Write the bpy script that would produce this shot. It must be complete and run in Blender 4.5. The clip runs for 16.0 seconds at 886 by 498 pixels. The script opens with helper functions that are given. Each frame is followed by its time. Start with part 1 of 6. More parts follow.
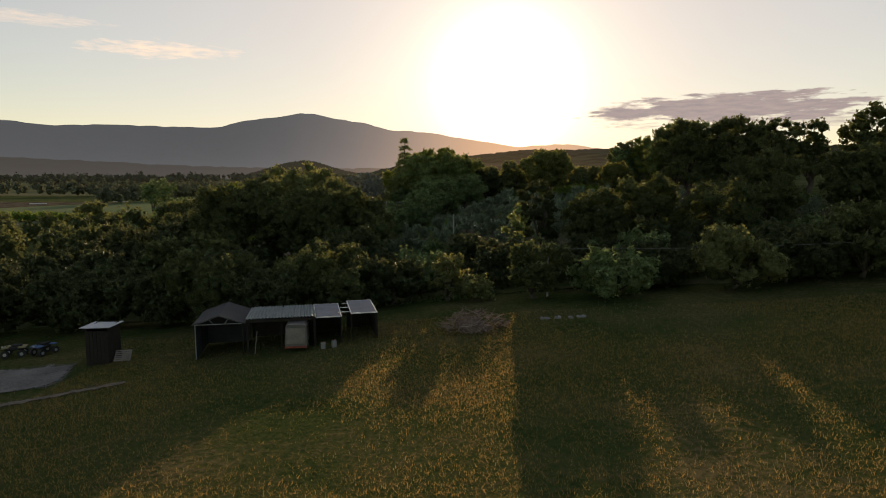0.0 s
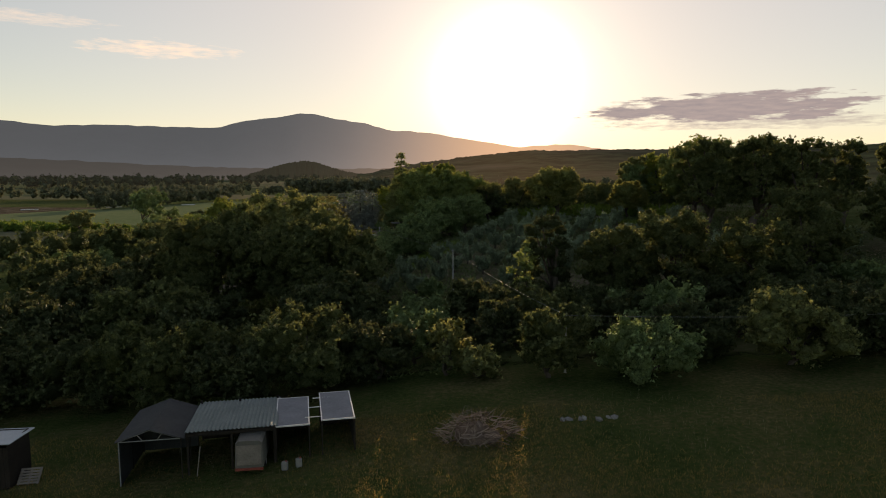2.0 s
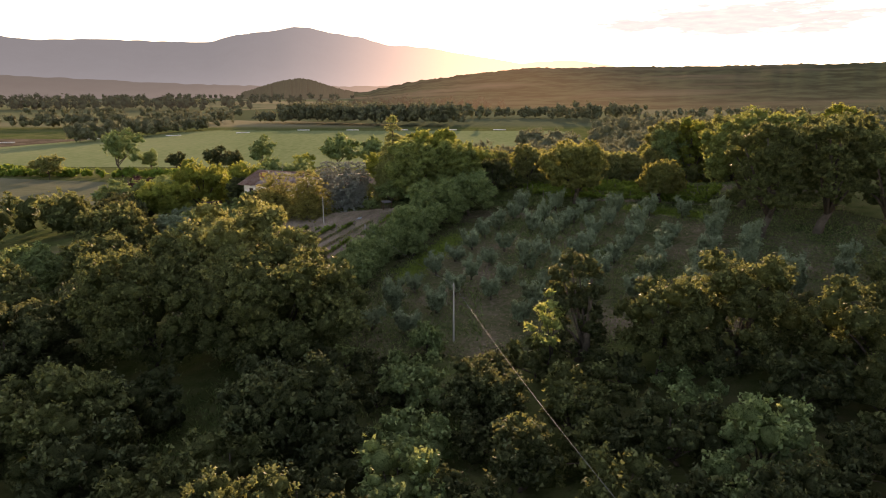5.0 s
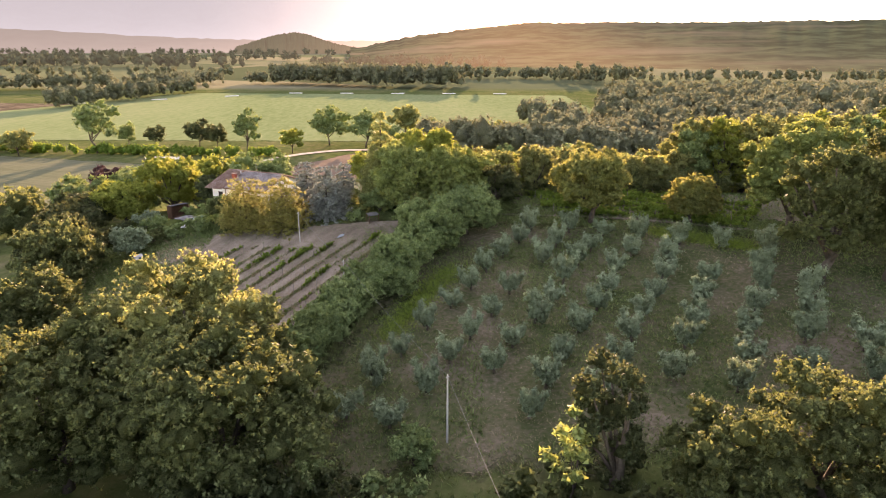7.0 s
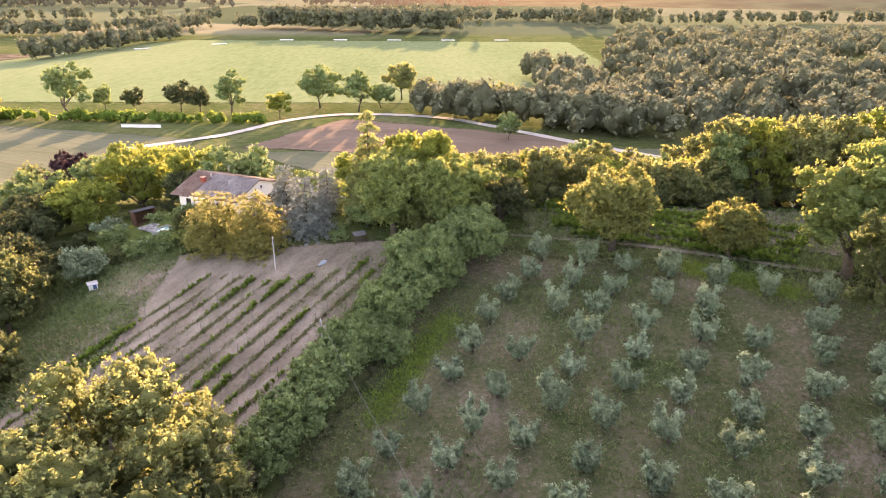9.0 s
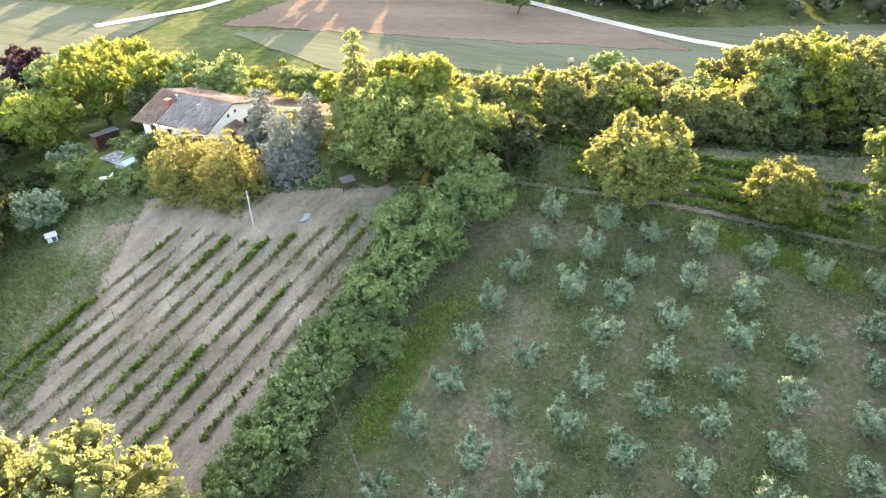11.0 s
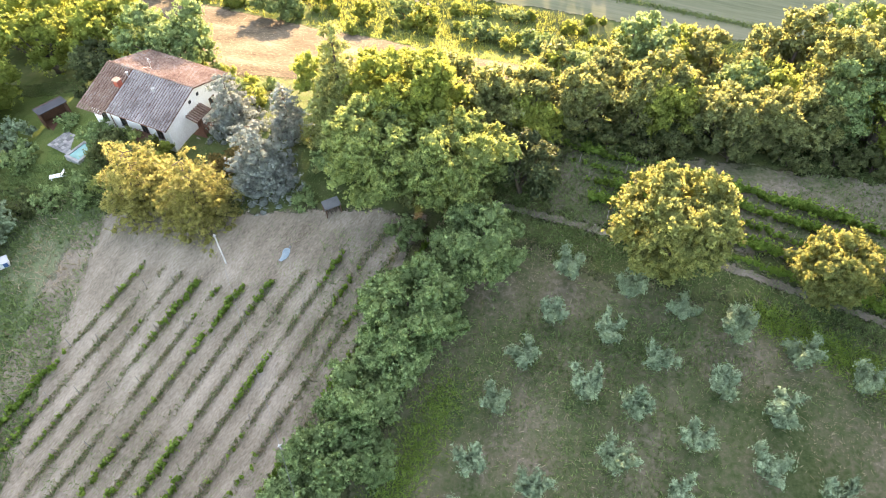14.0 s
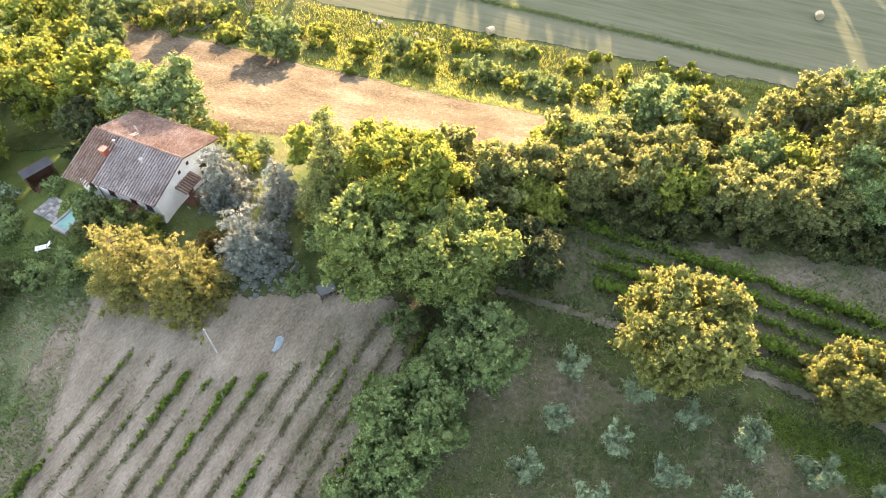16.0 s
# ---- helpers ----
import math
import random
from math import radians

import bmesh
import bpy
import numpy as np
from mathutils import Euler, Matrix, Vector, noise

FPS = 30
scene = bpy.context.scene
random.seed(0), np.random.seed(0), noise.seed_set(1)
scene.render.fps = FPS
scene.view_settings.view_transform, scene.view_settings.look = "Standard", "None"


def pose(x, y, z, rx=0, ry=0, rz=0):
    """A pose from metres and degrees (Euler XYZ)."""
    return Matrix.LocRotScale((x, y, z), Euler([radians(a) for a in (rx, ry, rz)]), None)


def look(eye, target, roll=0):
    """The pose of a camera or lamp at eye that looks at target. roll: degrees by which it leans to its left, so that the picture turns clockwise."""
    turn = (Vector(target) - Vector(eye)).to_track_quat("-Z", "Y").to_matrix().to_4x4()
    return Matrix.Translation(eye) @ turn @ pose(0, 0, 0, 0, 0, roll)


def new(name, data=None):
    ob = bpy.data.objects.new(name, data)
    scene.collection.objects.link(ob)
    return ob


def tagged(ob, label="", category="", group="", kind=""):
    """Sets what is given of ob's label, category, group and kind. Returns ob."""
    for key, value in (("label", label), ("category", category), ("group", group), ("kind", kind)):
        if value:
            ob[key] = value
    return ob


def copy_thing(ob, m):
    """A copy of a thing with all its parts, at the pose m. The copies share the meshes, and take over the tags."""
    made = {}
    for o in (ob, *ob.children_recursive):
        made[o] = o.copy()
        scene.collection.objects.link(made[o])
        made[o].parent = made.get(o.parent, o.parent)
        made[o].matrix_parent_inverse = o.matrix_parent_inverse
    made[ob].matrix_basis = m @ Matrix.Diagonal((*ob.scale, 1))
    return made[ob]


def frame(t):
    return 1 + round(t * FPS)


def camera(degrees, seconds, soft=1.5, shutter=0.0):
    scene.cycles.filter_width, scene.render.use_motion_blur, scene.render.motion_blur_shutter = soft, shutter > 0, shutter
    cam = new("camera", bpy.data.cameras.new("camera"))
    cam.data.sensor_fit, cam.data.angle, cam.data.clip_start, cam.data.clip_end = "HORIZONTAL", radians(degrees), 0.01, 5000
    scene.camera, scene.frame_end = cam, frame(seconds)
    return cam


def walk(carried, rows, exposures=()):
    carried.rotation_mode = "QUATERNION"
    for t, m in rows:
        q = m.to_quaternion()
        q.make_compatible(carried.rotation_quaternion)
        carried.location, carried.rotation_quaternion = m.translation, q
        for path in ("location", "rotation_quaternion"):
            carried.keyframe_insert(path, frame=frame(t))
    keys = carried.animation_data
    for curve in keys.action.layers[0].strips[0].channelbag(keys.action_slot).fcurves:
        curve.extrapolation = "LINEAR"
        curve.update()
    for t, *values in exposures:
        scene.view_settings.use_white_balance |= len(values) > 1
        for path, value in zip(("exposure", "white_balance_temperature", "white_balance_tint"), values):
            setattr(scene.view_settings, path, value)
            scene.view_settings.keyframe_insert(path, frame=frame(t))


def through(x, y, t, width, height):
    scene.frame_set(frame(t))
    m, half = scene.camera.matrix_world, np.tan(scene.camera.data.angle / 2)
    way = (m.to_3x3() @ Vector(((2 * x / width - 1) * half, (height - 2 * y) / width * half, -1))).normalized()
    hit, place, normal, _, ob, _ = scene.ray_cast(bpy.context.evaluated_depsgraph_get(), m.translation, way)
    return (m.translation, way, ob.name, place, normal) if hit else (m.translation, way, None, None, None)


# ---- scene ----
cam = camera(68.9, 16.0, soft=1.0)
PATH = [
    (0, (0.0, 0.0, 12.7), (-0.018, 1.986, 12.468), -0.1),
    (0.5, (0.051, 2.248, 12.904), (0.033, 4.234, 12.673), -0.1),
    (1, (0.1, 4.735, 13.571), (0.082, 6.722, 13.339), -0.0),
    (1.5, (0.15, 7.52, 14.98), (0.132, 9.506, 14.748), -0.0),
    (2, (0.197, 10.475, 16.614), (0.178, 12.461, 16.381), -0.1),
    (2.5, (0.225, 13.636, 18.18), (0.206, 15.622, 17.949), -0.1),
    (3, (0.208, 16.906, 19.761), (0.19, 18.888, 19.494), -0.1),
    (3.5, (0.163, 20.238, 21.364), (0.145, 22.21, 21.027), -0.1),
    (4, (0.13, 23.568, 23.028), (0.112, 25.529, 22.632), -0.1),
    (4.5, (0.13, 27.156, 24.602), (0.112, 29.106, 24.16), -0.1),
    (7, (0.563, 48.178, 32.067), (0.552, 50.083, 31.459), 0.2),
    (7.5, (0.617, 52.252, 33.819), (0.606, 54.146, 33.175), 0.2),
    (8, (0.665, 56.299, 35.567), (0.656, 58.18, 34.888), 0.1),
    (8.5, (0.706, 60.356, 37.354), (0.698, 62.224, 36.639), 0.1),
    (9, (0.741, 64.3, 39.075), (0.733, 66.142, 38.295), 0.1),
    (11.5, (1.172, 82.961, 47.281), (1.154, 84.513, 46.019), 0.1),
    (12, (1.234, 86.688, 48.96), (1.214, 88.187, 47.636), 0.1),
    (12.5, (1.28, 90.481, 50.798), (1.26, 91.92, 49.41), 0.1),
    (13, (1.32, 94.268, 52.617), (1.3, 95.645, 51.166), 0.1),
    (13.5, (1.34, 98.012, 54.43), (1.319, 99.323, 52.92), 0.1),
    (14, (1.355, 101.763, 56.249), (1.333, 103.006, 54.683), 0.1),
    (14.5, (1.37, 105.322, 58.176), (1.348, 106.524, 56.578), 0.1),
    (15, (1.365, 108.055, 59.732), (1.342, 109.259, 58.135), 0.0),
    (15.5, (1.373, 110.12, 60.418), (1.349, 111.325, 58.822), 0.0),
    (16, (1.339, 111.591, 60.541), (1.314, 112.795, 58.944), -0.0),
]
EXPOSURE = [(0.0, 0.34, 7100, 16), (2.5, 0.34, 7100, 16), (3.5, 0.58, 7200, 19), (4.5, 1.38, 7700, 27), (7.0, 3.0, 7750, 34), (9.0, 3.5, 7500, 38), (11.5, 3.96, 6750, 15), (14.5, 3.9, 7000, 18), (16.0, 3.66, 7100, 19)]
walk(cam, [(t, look(eye, target, roll)) for t, eye, target, roll in PATH], EXPOSURE)


# ---- lie of the land ----
VALLEY = -9.3


def ramp(v, a, b):
    k = np.clip((np.asarray(v, float) - a) / (b - a), 0.0, 1.0)
    return k * k * (3 - 2 * k)


def ground(x, y):
    """Height of the land: a sloping meadow, a hillside with the groves, the flat valley and the hills beyond."""
    x, y = np.asarray(x, float), np.asarray(y, float)
    meadow = 0.065 * (np.clip(x, -60, 90) + 16) - 0.02 * np.clip(30 - y, 0, 60)
    slope = 3.2 + 0.1 * (np.clip(x, -90, 70) - 9) + 0.1 * (np.clip(y, 60, 160) - 112)
    slope = slope - 3.0 * ramp(-x, 36, 62)
    z = meadow + (slope - meadow) * ramp(y, 50, 95)
    drop = np.maximum(ramp(y + 0.25 * np.clip(x, -60, 60), 152, 208), ramp(-x, 60, 125) * ramp(y, 70, 120))
    z = z + (VALLEY - z) * drop
    z = z + 0.25 * np.sin(x * 0.13 + 1.0) * np.cos(y * 0.11) * (1 - drop)
    z = z + 5.0 * ramp(x, 60, 160) * ramp(y, 230, 330) * (1 - ramp(y, 430, 560))
    return z


# ---- sky and sun ----
SUN_AZ, SUN_EL = radians(5.0), radians(8.8)
SUN_WAY = Vector((math.sin(SUN_AZ) * math.cos(SUN_EL), math.cos(SUN_AZ) * math.cos(SUN_EL), math.sin(SUN_EL)))


class Nodes:
    """Short calls for building a node tree."""

    def __init__(self, tree):
        self.tree = tree
        tree.nodes.clear()

    def add(self, kind, inputs=()):
        node = self.tree.nodes.new(kind)
        for key, value in dict(inputs).items():
            if isinstance(value, bpy.types.NodeSocket):
                self.tree.links.new(value, node.inputs[key])
            else:
                node.inputs[key].default_value = value
        return node

    def calc(self, op, a, b=0.0, clamp=False):
        node = self.add("ShaderNodeMath", {0: a, 1: b})
        node.operation, node.use_clamp = op, clamp
        return node.outputs[0]

    def mix(self, fac, a, b, blend="MIX"):
        node = self.tree.nodes.new("ShaderNodeMix")
        node.data_type, node.blend_type = "RGBA", blend
        for key, value in ((0, fac), (6, a), (7, b)):
            if isinstance(value, bpy.types.NodeSocket):
                self.tree.links.new(value, node.inputs[key])
            else:
                node.inputs[key].default_value = value
        return node.outputs[2]

    def ramp(self, fac, stops):
        node = self.add("ShaderNodeValToRGB", {0: fac})
        while len(node.color_ramp.elements) < len(stops):
            node.color_ramp.elements.new(0.5)
        for element, (at, colour) in zip(node.color_ramp.elements, stops):
            element.position, element.color = at, (*colour, 1.0)
        return node.outputs[0]

    def noise(self, vector, scale, detail=4.0, rough=0.55):
        return self.add("ShaderNodeTexNoise", {"Vector": vector, "Scale": scale, "Detail": detail, "Roughness": rough}).outputs[0]


def build_sky():
    world = bpy.data.worlds.new("evening_sky")
    scene.world = world
    world.use_nodes = True
    n = Nodes(world.node_tree)
    sky = n.add("ShaderNodeTexSky")
    sky.sky_type, sky.sun_disc, sky.sun_elevation, sky.sun_rotation = "NISHITA", False, SUN_EL, SUN_AZ
    sky.air_density, sky.dust_density, sky.ozone_density = 1.0, 0.05, 1.0
    way = n.add("ShaderNodeTexCoord").outputs["Generated"]
    low_sun = Vector((SUN_WAY.x, SUN_WAY.y, 0.134)).normalized()
    facing = n.add("ShaderNodeVectorMath", {0: way, 1: low_sun})
    facing.operation = "DOT_PRODUCT"
    facing = facing.outputs["Value"]
    facing = n.calc("MAXIMUM", facing, 0.0)
    # the aureole round the low sun
    core = n.calc("MULTIPLY", n.calc("POWER", facing, 420.0), SKY["core"])
    halo = n.calc("MULTIPLY", n.calc("POWER", facing, 60.0), SKY["halo"])
    wide = n.calc("MULTIPLY", n.calc("POWER", facing, 7.0), SKY["wide"])
    glow = n.calc("ADD", n.calc("ADD", core, halo), wide)
    parts = n.add("ShaderNodeSeparateXYZ", {0: way})
    x, y, z = parts.outputs
    glow = n.mix(1.0, n.mix(n.calc("MULTIPLY", n.calc("POWER", facing, 60.0), 1.0, True), (1.0, 0.62, 0.30, 1), (1.0, 0.86, 0.62, 1)), glow, "MULTIPLY")
    base = n.mix(n.calc("MULTIPLY", n.calc("POWER", facing, 2.0), SKY["veil"]), n.mix(0.22, sky.outputs[0], (1.6, 1.35, 1.1, 1)), SKY["tint"])
    total = n.mix(1.0, base, glow, "ADD")
    # thin evening clouds low in the west
    az = n.calc("ARCTAN2", x, y)
    el = n.calc("ARCSINE", z)
    flat = n.add("ShaderNodeCombineXYZ", {0: n.calc("MULTIPLY", az, 9.0), 1: n.calc("MULTIPLY", el, 55.0), 2: 0.0}).outputs[0]
    puff = n.noise(flat, 1.6, 6.0, 0.62)
    fine = n.noise(flat, 4.5, 5.0, 0.6)

    def bank(a0, e0, da, de, grain, gain):
        u = n.calc("DIVIDE", n.calc("SUBTRACT", az, radians(a0)), radians(da))
        v = n.calc("DIVIDE", n.calc("SUBTRACT", el, radians(e0)), radians(de))
        r = n.calc("SUBTRACT", 1.0, n.calc("ADD", n.calc("MULTIPLY", u, u), n.calc("MULTIPLY", v, v)))
        r = n.calc("ADD", r, n.calc("MULTIPLY", n.calc("SUBTRACT", grain, 0.5), 4.2))
        return n.calc("MULTIPLY", r, gain, True)

    dark = bank(23.0, 5.15, 10.5, 1.15, puff, 2.6)
    low = bank(26.0, 3.9, 13.0, 0.55, fine, 0.45)
    small = bank(14.5, 4.9, 2.6, 1.0, fine, 0.6)
    wisp = bank(-23.5, 9.7, 6.0, 0.7, fine, 0.35)
    streak = bank(-33.0, 11.2, 6.0, 0.5, fine, 0.22)
    under = n.mix(fine, SKY["cloud_dark"], SKY["cloud_mid"])
    for mask in (dark, low, small):
        total = n.mix(mask, total, under)
    for mask in (wisp, streak):
        total = n.mix(mask, total, SKY["cloud_pink"])
    out = n.add("ShaderNodeBackground", {0: total, 1: SKY["strength"]})
    n.add("ShaderNodeOutputWorld", {0: out.outputs[0]})


SKY = {
    "strength": 0.12, "core": 22.0, "halo": 2.7, "wide": 1.1, "tint": (4.5, 4.35, 4.25, 1.0), "veil": 0.62,
    "cloud_dark": (1.75, 1.66, 1.85, 1), "cloud_mid": (3.6, 3.0, 2.75, 1), "cloud_pink": (9.0, 6.6, 4.6, 1),
}
build_sky()

sun = new("sun", bpy.data.lights.new("sun", "SUN"))
sun.data.energy, sun.data.angle, sun.data.color = 3.6, radians(0.53), (1.0, 0.76, 0.49)
sun.matrix_world = look(SUN_WAY * 400, (0, 0, 0))


# ---- materials ----
def finish(n, shader, bump=None, strength=0.3, distance=0.05):
    if bump is not None:
        b = n.add("ShaderNodeBump", {"Height": bump, "Strength": strength, "Distance": distance})
        n.tree.links.new(b.outputs[0], shader.inputs["Normal"])
    return shader


def surface(name, colours, scale, fine=None, rough=0.85, metal=0.0, bump=0.3, depth=0.05, per_object=0.0, per_island=0.0, stretch=(1, 1, 1), spec=0.25, spin=0.0, fade=0.0):
    """Noise of two sizes runs through the given colours; grain in the relief."""
    m = bpy.data.materials.new(name)
    m.use_nodes = True
    n = Nodes(m.node_tree)
    where = n.add("ShaderNodeNewGeometry")
    spot = n.add("ShaderNodeMapping", {"Vector": n.add("ShaderNodeMapping", {"Vector": where.outputs["Position"], "Rotation": (0, 0, radians(-spin))}).outputs[0], "Scale": stretch}).outputs[0]
    big, small = n.noise(spot, scale, 5.0), n.noise(spot, fine or scale * 9, 5.0, 0.65)
    f = n.calc("ADD", n.calc("MULTIPLY", n.calc("SUBTRACT", big, 0.5), 0.72), n.calc("MULTIPLY", n.calc("SUBTRACT", small, 0.5), 0.75))
    f = n.calc("ADD", f, 0.5)
    if per_island:
        f = n.calc("ADD", f, n.calc("MULTIPLY", n.calc("SUBTRACT", where.outputs["Random Per Island"], 0.5), per_island))
    if per_object:
        f = n.calc("ADD", f, n.calc("MULTIPLY", n.calc("SUBTRACT", n.add("ShaderNodeObjectInfo").outputs["Random"], 0.5), per_object))
    k = len(colours)
    colour = n.ramp(f, [(0.3 + 0.4 * i / max(1, k - 1), c) for i, c in enumerate(colours)])
    shader = n.add("ShaderNodeBsdfPrincipled", {"Base Color": colour, "Roughness": rough, "Metallic": metal, "Specular IOR Level": 0.0 if rough >= 0.9 else spec})
    finish(n, shader, small, bump, depth)
    out = shader.outputs[0]
    if fade:
        # thins out over the last stretch before its border
        border = n.tree.nodes.new("ShaderNodeAttribute")
        border.attribute_name = "inset"
        grain = n.calc("MULTIPLY", n.calc("SUBTRACT", n.noise(where.outputs["Position"], 1.1 / fade, 6.0, 0.7), 0.5), 1.9)
        cover = n.calc("ADD", n.calc("MULTIPLY", border.outputs["Fac"], 1.0 / fade), grain)
        cover = n.calc("MULTIPLY", n.calc("SUBTRACT", cover, 0.35), 3.0, True)
        out = n.add("ShaderNodeMixShader", {0: cover, 1: n.add("ShaderNodeBsdfTransparent").outputs[0], 2: out}).outputs[0]
    n.add("ShaderNodeOutputMaterial", {0: out})
    return m


def foliage(name, dark, light, glow, through_leaf=0.35, rough=0.6):
    """Leaves: each one its own shade, larger patches of hue over the crown, light coming through them."""
    m = bpy.data.materials.new(name)
    m.use_nodes = True
    n = Nodes(m.node_tree)
    where = n.add("ShaderNodeNewGeometry")
    patch = n.noise(where.outputs["Position"], 0.45, 3.0)
    sprig = n.noise(where.outputs["Position"], 2.6, 2.0)
    f = n.calc("ADD", n.calc("MULTIPLY", where.outputs["Random Per Island"], 0.5), n.calc("ADD", n.calc("MULTIPLY", patch, 0.4), n.calc("MULTIPLY", n.calc("SUBTRACT", sprig, 0.5), 0.9)))
    f = n.calc("ADD", f, n.calc("MULTIPLY", n.calc("SUBTRACT", n.add("ShaderNodeObjectInfo").outputs["Random"], 0.5), 0.25))
    colour = n.ramp(f, [(0.2, dark), (0.85, light)])
    shader = n.add("ShaderNodeBsdfPrincipled", {"Base Color": colour, "Roughness": rough, "Specular IOR Level": 0.08})
    leaf = n.add("ShaderNodeBsdfTranslucent", {"Color": n.mix(0.5, colour, (*glow, 1))})
    both = n.add("ShaderNodeMixShader", {0: through_leaf, 1: shader.outputs[0], 2: leaf.outputs[0]})
    n.add("ShaderNodeOutputMaterial", {0: both.outputs[0]})
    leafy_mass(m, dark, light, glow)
    return m


MASS = {}


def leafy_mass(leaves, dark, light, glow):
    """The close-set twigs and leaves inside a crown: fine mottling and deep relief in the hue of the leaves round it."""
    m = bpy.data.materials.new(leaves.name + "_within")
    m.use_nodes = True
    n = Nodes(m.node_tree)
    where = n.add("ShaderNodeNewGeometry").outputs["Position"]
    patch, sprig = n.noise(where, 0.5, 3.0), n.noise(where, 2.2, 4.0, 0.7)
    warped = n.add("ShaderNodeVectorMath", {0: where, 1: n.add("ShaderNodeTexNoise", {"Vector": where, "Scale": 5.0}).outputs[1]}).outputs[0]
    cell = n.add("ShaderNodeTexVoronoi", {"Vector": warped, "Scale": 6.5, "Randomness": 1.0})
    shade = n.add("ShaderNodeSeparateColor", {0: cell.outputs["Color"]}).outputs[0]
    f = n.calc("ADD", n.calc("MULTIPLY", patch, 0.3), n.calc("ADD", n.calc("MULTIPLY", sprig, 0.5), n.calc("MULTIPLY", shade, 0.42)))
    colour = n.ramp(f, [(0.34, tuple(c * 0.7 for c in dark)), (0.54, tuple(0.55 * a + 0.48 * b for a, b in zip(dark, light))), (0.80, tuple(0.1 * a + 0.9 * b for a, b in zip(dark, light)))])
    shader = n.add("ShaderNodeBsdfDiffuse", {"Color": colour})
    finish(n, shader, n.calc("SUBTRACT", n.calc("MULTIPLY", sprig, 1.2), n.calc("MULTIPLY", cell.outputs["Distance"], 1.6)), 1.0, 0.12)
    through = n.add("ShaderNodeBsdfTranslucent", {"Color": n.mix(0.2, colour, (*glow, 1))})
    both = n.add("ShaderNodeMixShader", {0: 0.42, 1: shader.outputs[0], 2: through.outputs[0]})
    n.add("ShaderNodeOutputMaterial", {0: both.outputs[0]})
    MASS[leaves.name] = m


LEAF = {
    "oak": foliage("oak_leaves", (0.078, 0.108, 0.048), (0.310, 0.350, 0.150), (0.60, 0.53, 0.12), 0.38),
    "bush": foliage("bush_leaves", (0.075, 0.136, 0.055), (0.320, 0.425, 0.190), (0.40, 0.41, 0.10), 0.32),
    "bright": foliage("bright_leaves", (0.085, 0.135, 0.030), (0.330, 0.390, 0.095), (0.62, 0.58, 0.10), 0.42),
    "olive": foliage("olive_leaves", (0.118, 0.176, 0.105), (0.350, 0.440, 0.285), (0.40, 0.39, 0.16), 0.2),
    "cedar": foliage("cedar_needles", (0.140, 0.172, 0.158), (0.410, 0.450, 0.415), (0.34, 0.29, 0.20), 0.16),
    "thuja": foliage("thuja_sprays", (0.115, 0.130, 0.045), (0.420, 0.400, 0.135), (0.66, 0.57, 0.19), 0.38),
    "fir": foliage("fir_sprays", (0.100, 0.138, 0.056), (0.320, 0.365, 0.150), (0.52, 0.47, 0.11), 0.34),
    "ash": foliage("ash_leaves", (0.078, 0.130, 0.046), (0.300, 0.385, 0.145), (0.58, 0.54, 0.10), 0.38),
    # Near the oak hue, with sunlit gold put into the see-through colour.
    "gold": foliage("sunlit_tint_leaves", (0.078, 0.108, 0.040), (0.285, 0.325, 0.120), (0.72, 0.60, 0.13), 0.40),
    "bronze": foliage("bronze_leaves", (0.085, 0.075, 0.030), (0.280, 0.215, 0.080), (0.50, 0.36, 0.10), 0.34),
    "plum": foliage("plum_leaves", (0.035, 0.022, 0.028), (0.120, 0.075, 0.085), (0.20, 0.10, 0.08), 0.2),
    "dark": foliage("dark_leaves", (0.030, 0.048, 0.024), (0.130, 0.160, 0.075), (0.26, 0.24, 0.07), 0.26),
    # Dark green with shade put into the colour, for oaks of the dip.
    "shade_green": foliage("shade_green_leaves", (0.040, 0.062, 0.028), (0.175, 0.210, 0.090), (0.40, 0.39, 0.10), 0.32),
    "lush": foliage("lush_grass_blades", (0.054, 0.094, 0.034), (0.190, 0.260, 0.098), (0.28, 0.30, 0.08), 0.25),
    "meadow": foliage("meadow_blades", (0.036, 0.056, 0.017), (0.125, 0.150, 0.050), (0.42, 0.36, 0.08), 0.40),
    # Woodland leaves made paler and bluer, so valley haze sits in the colour.
    "wood": foliage("hazed_woodland_leaves", (0.088, 0.105, 0.068), (0.250, 0.268, 0.170), (0.34, 0.29, 0.14), 0.18, 0.9),
    "vine": foliage("vine_leaves", (0.065, 0.130, 0.024), (0.220, 0.340, 0.070), (0.46, 0.50, 0.07), 0.38),
    "weed": foliage("bank_weeds", (0.090, 0.135, 0.030), (0.280, 0.330, 0.090), (0.60, 0.55, 0.11), 0.42),
    "grass": foliage("grass_blades", (0.042, 0.046, 0.016), (0.160, 0.140, 0.060), (0.95, 0.60, 0.19), 0.58),
    "green": foliage("green_grass_blades", (0.050, 0.082, 0.024), (0.175, 0.215, 0.075), (0.36, 0.33, 0.08), 0.32),
    "straw": foliage("dry_stalks", (0.17, 0.135, 0.085), (0.42, 0.36, 0.26), (0.50, 0.38, 0.20), 0.28),
}
BARK = surface("bark", [(0.05, 0.04, 0.03), (0.12, 0.10, 0.08)], 3.0, bump=0.6)


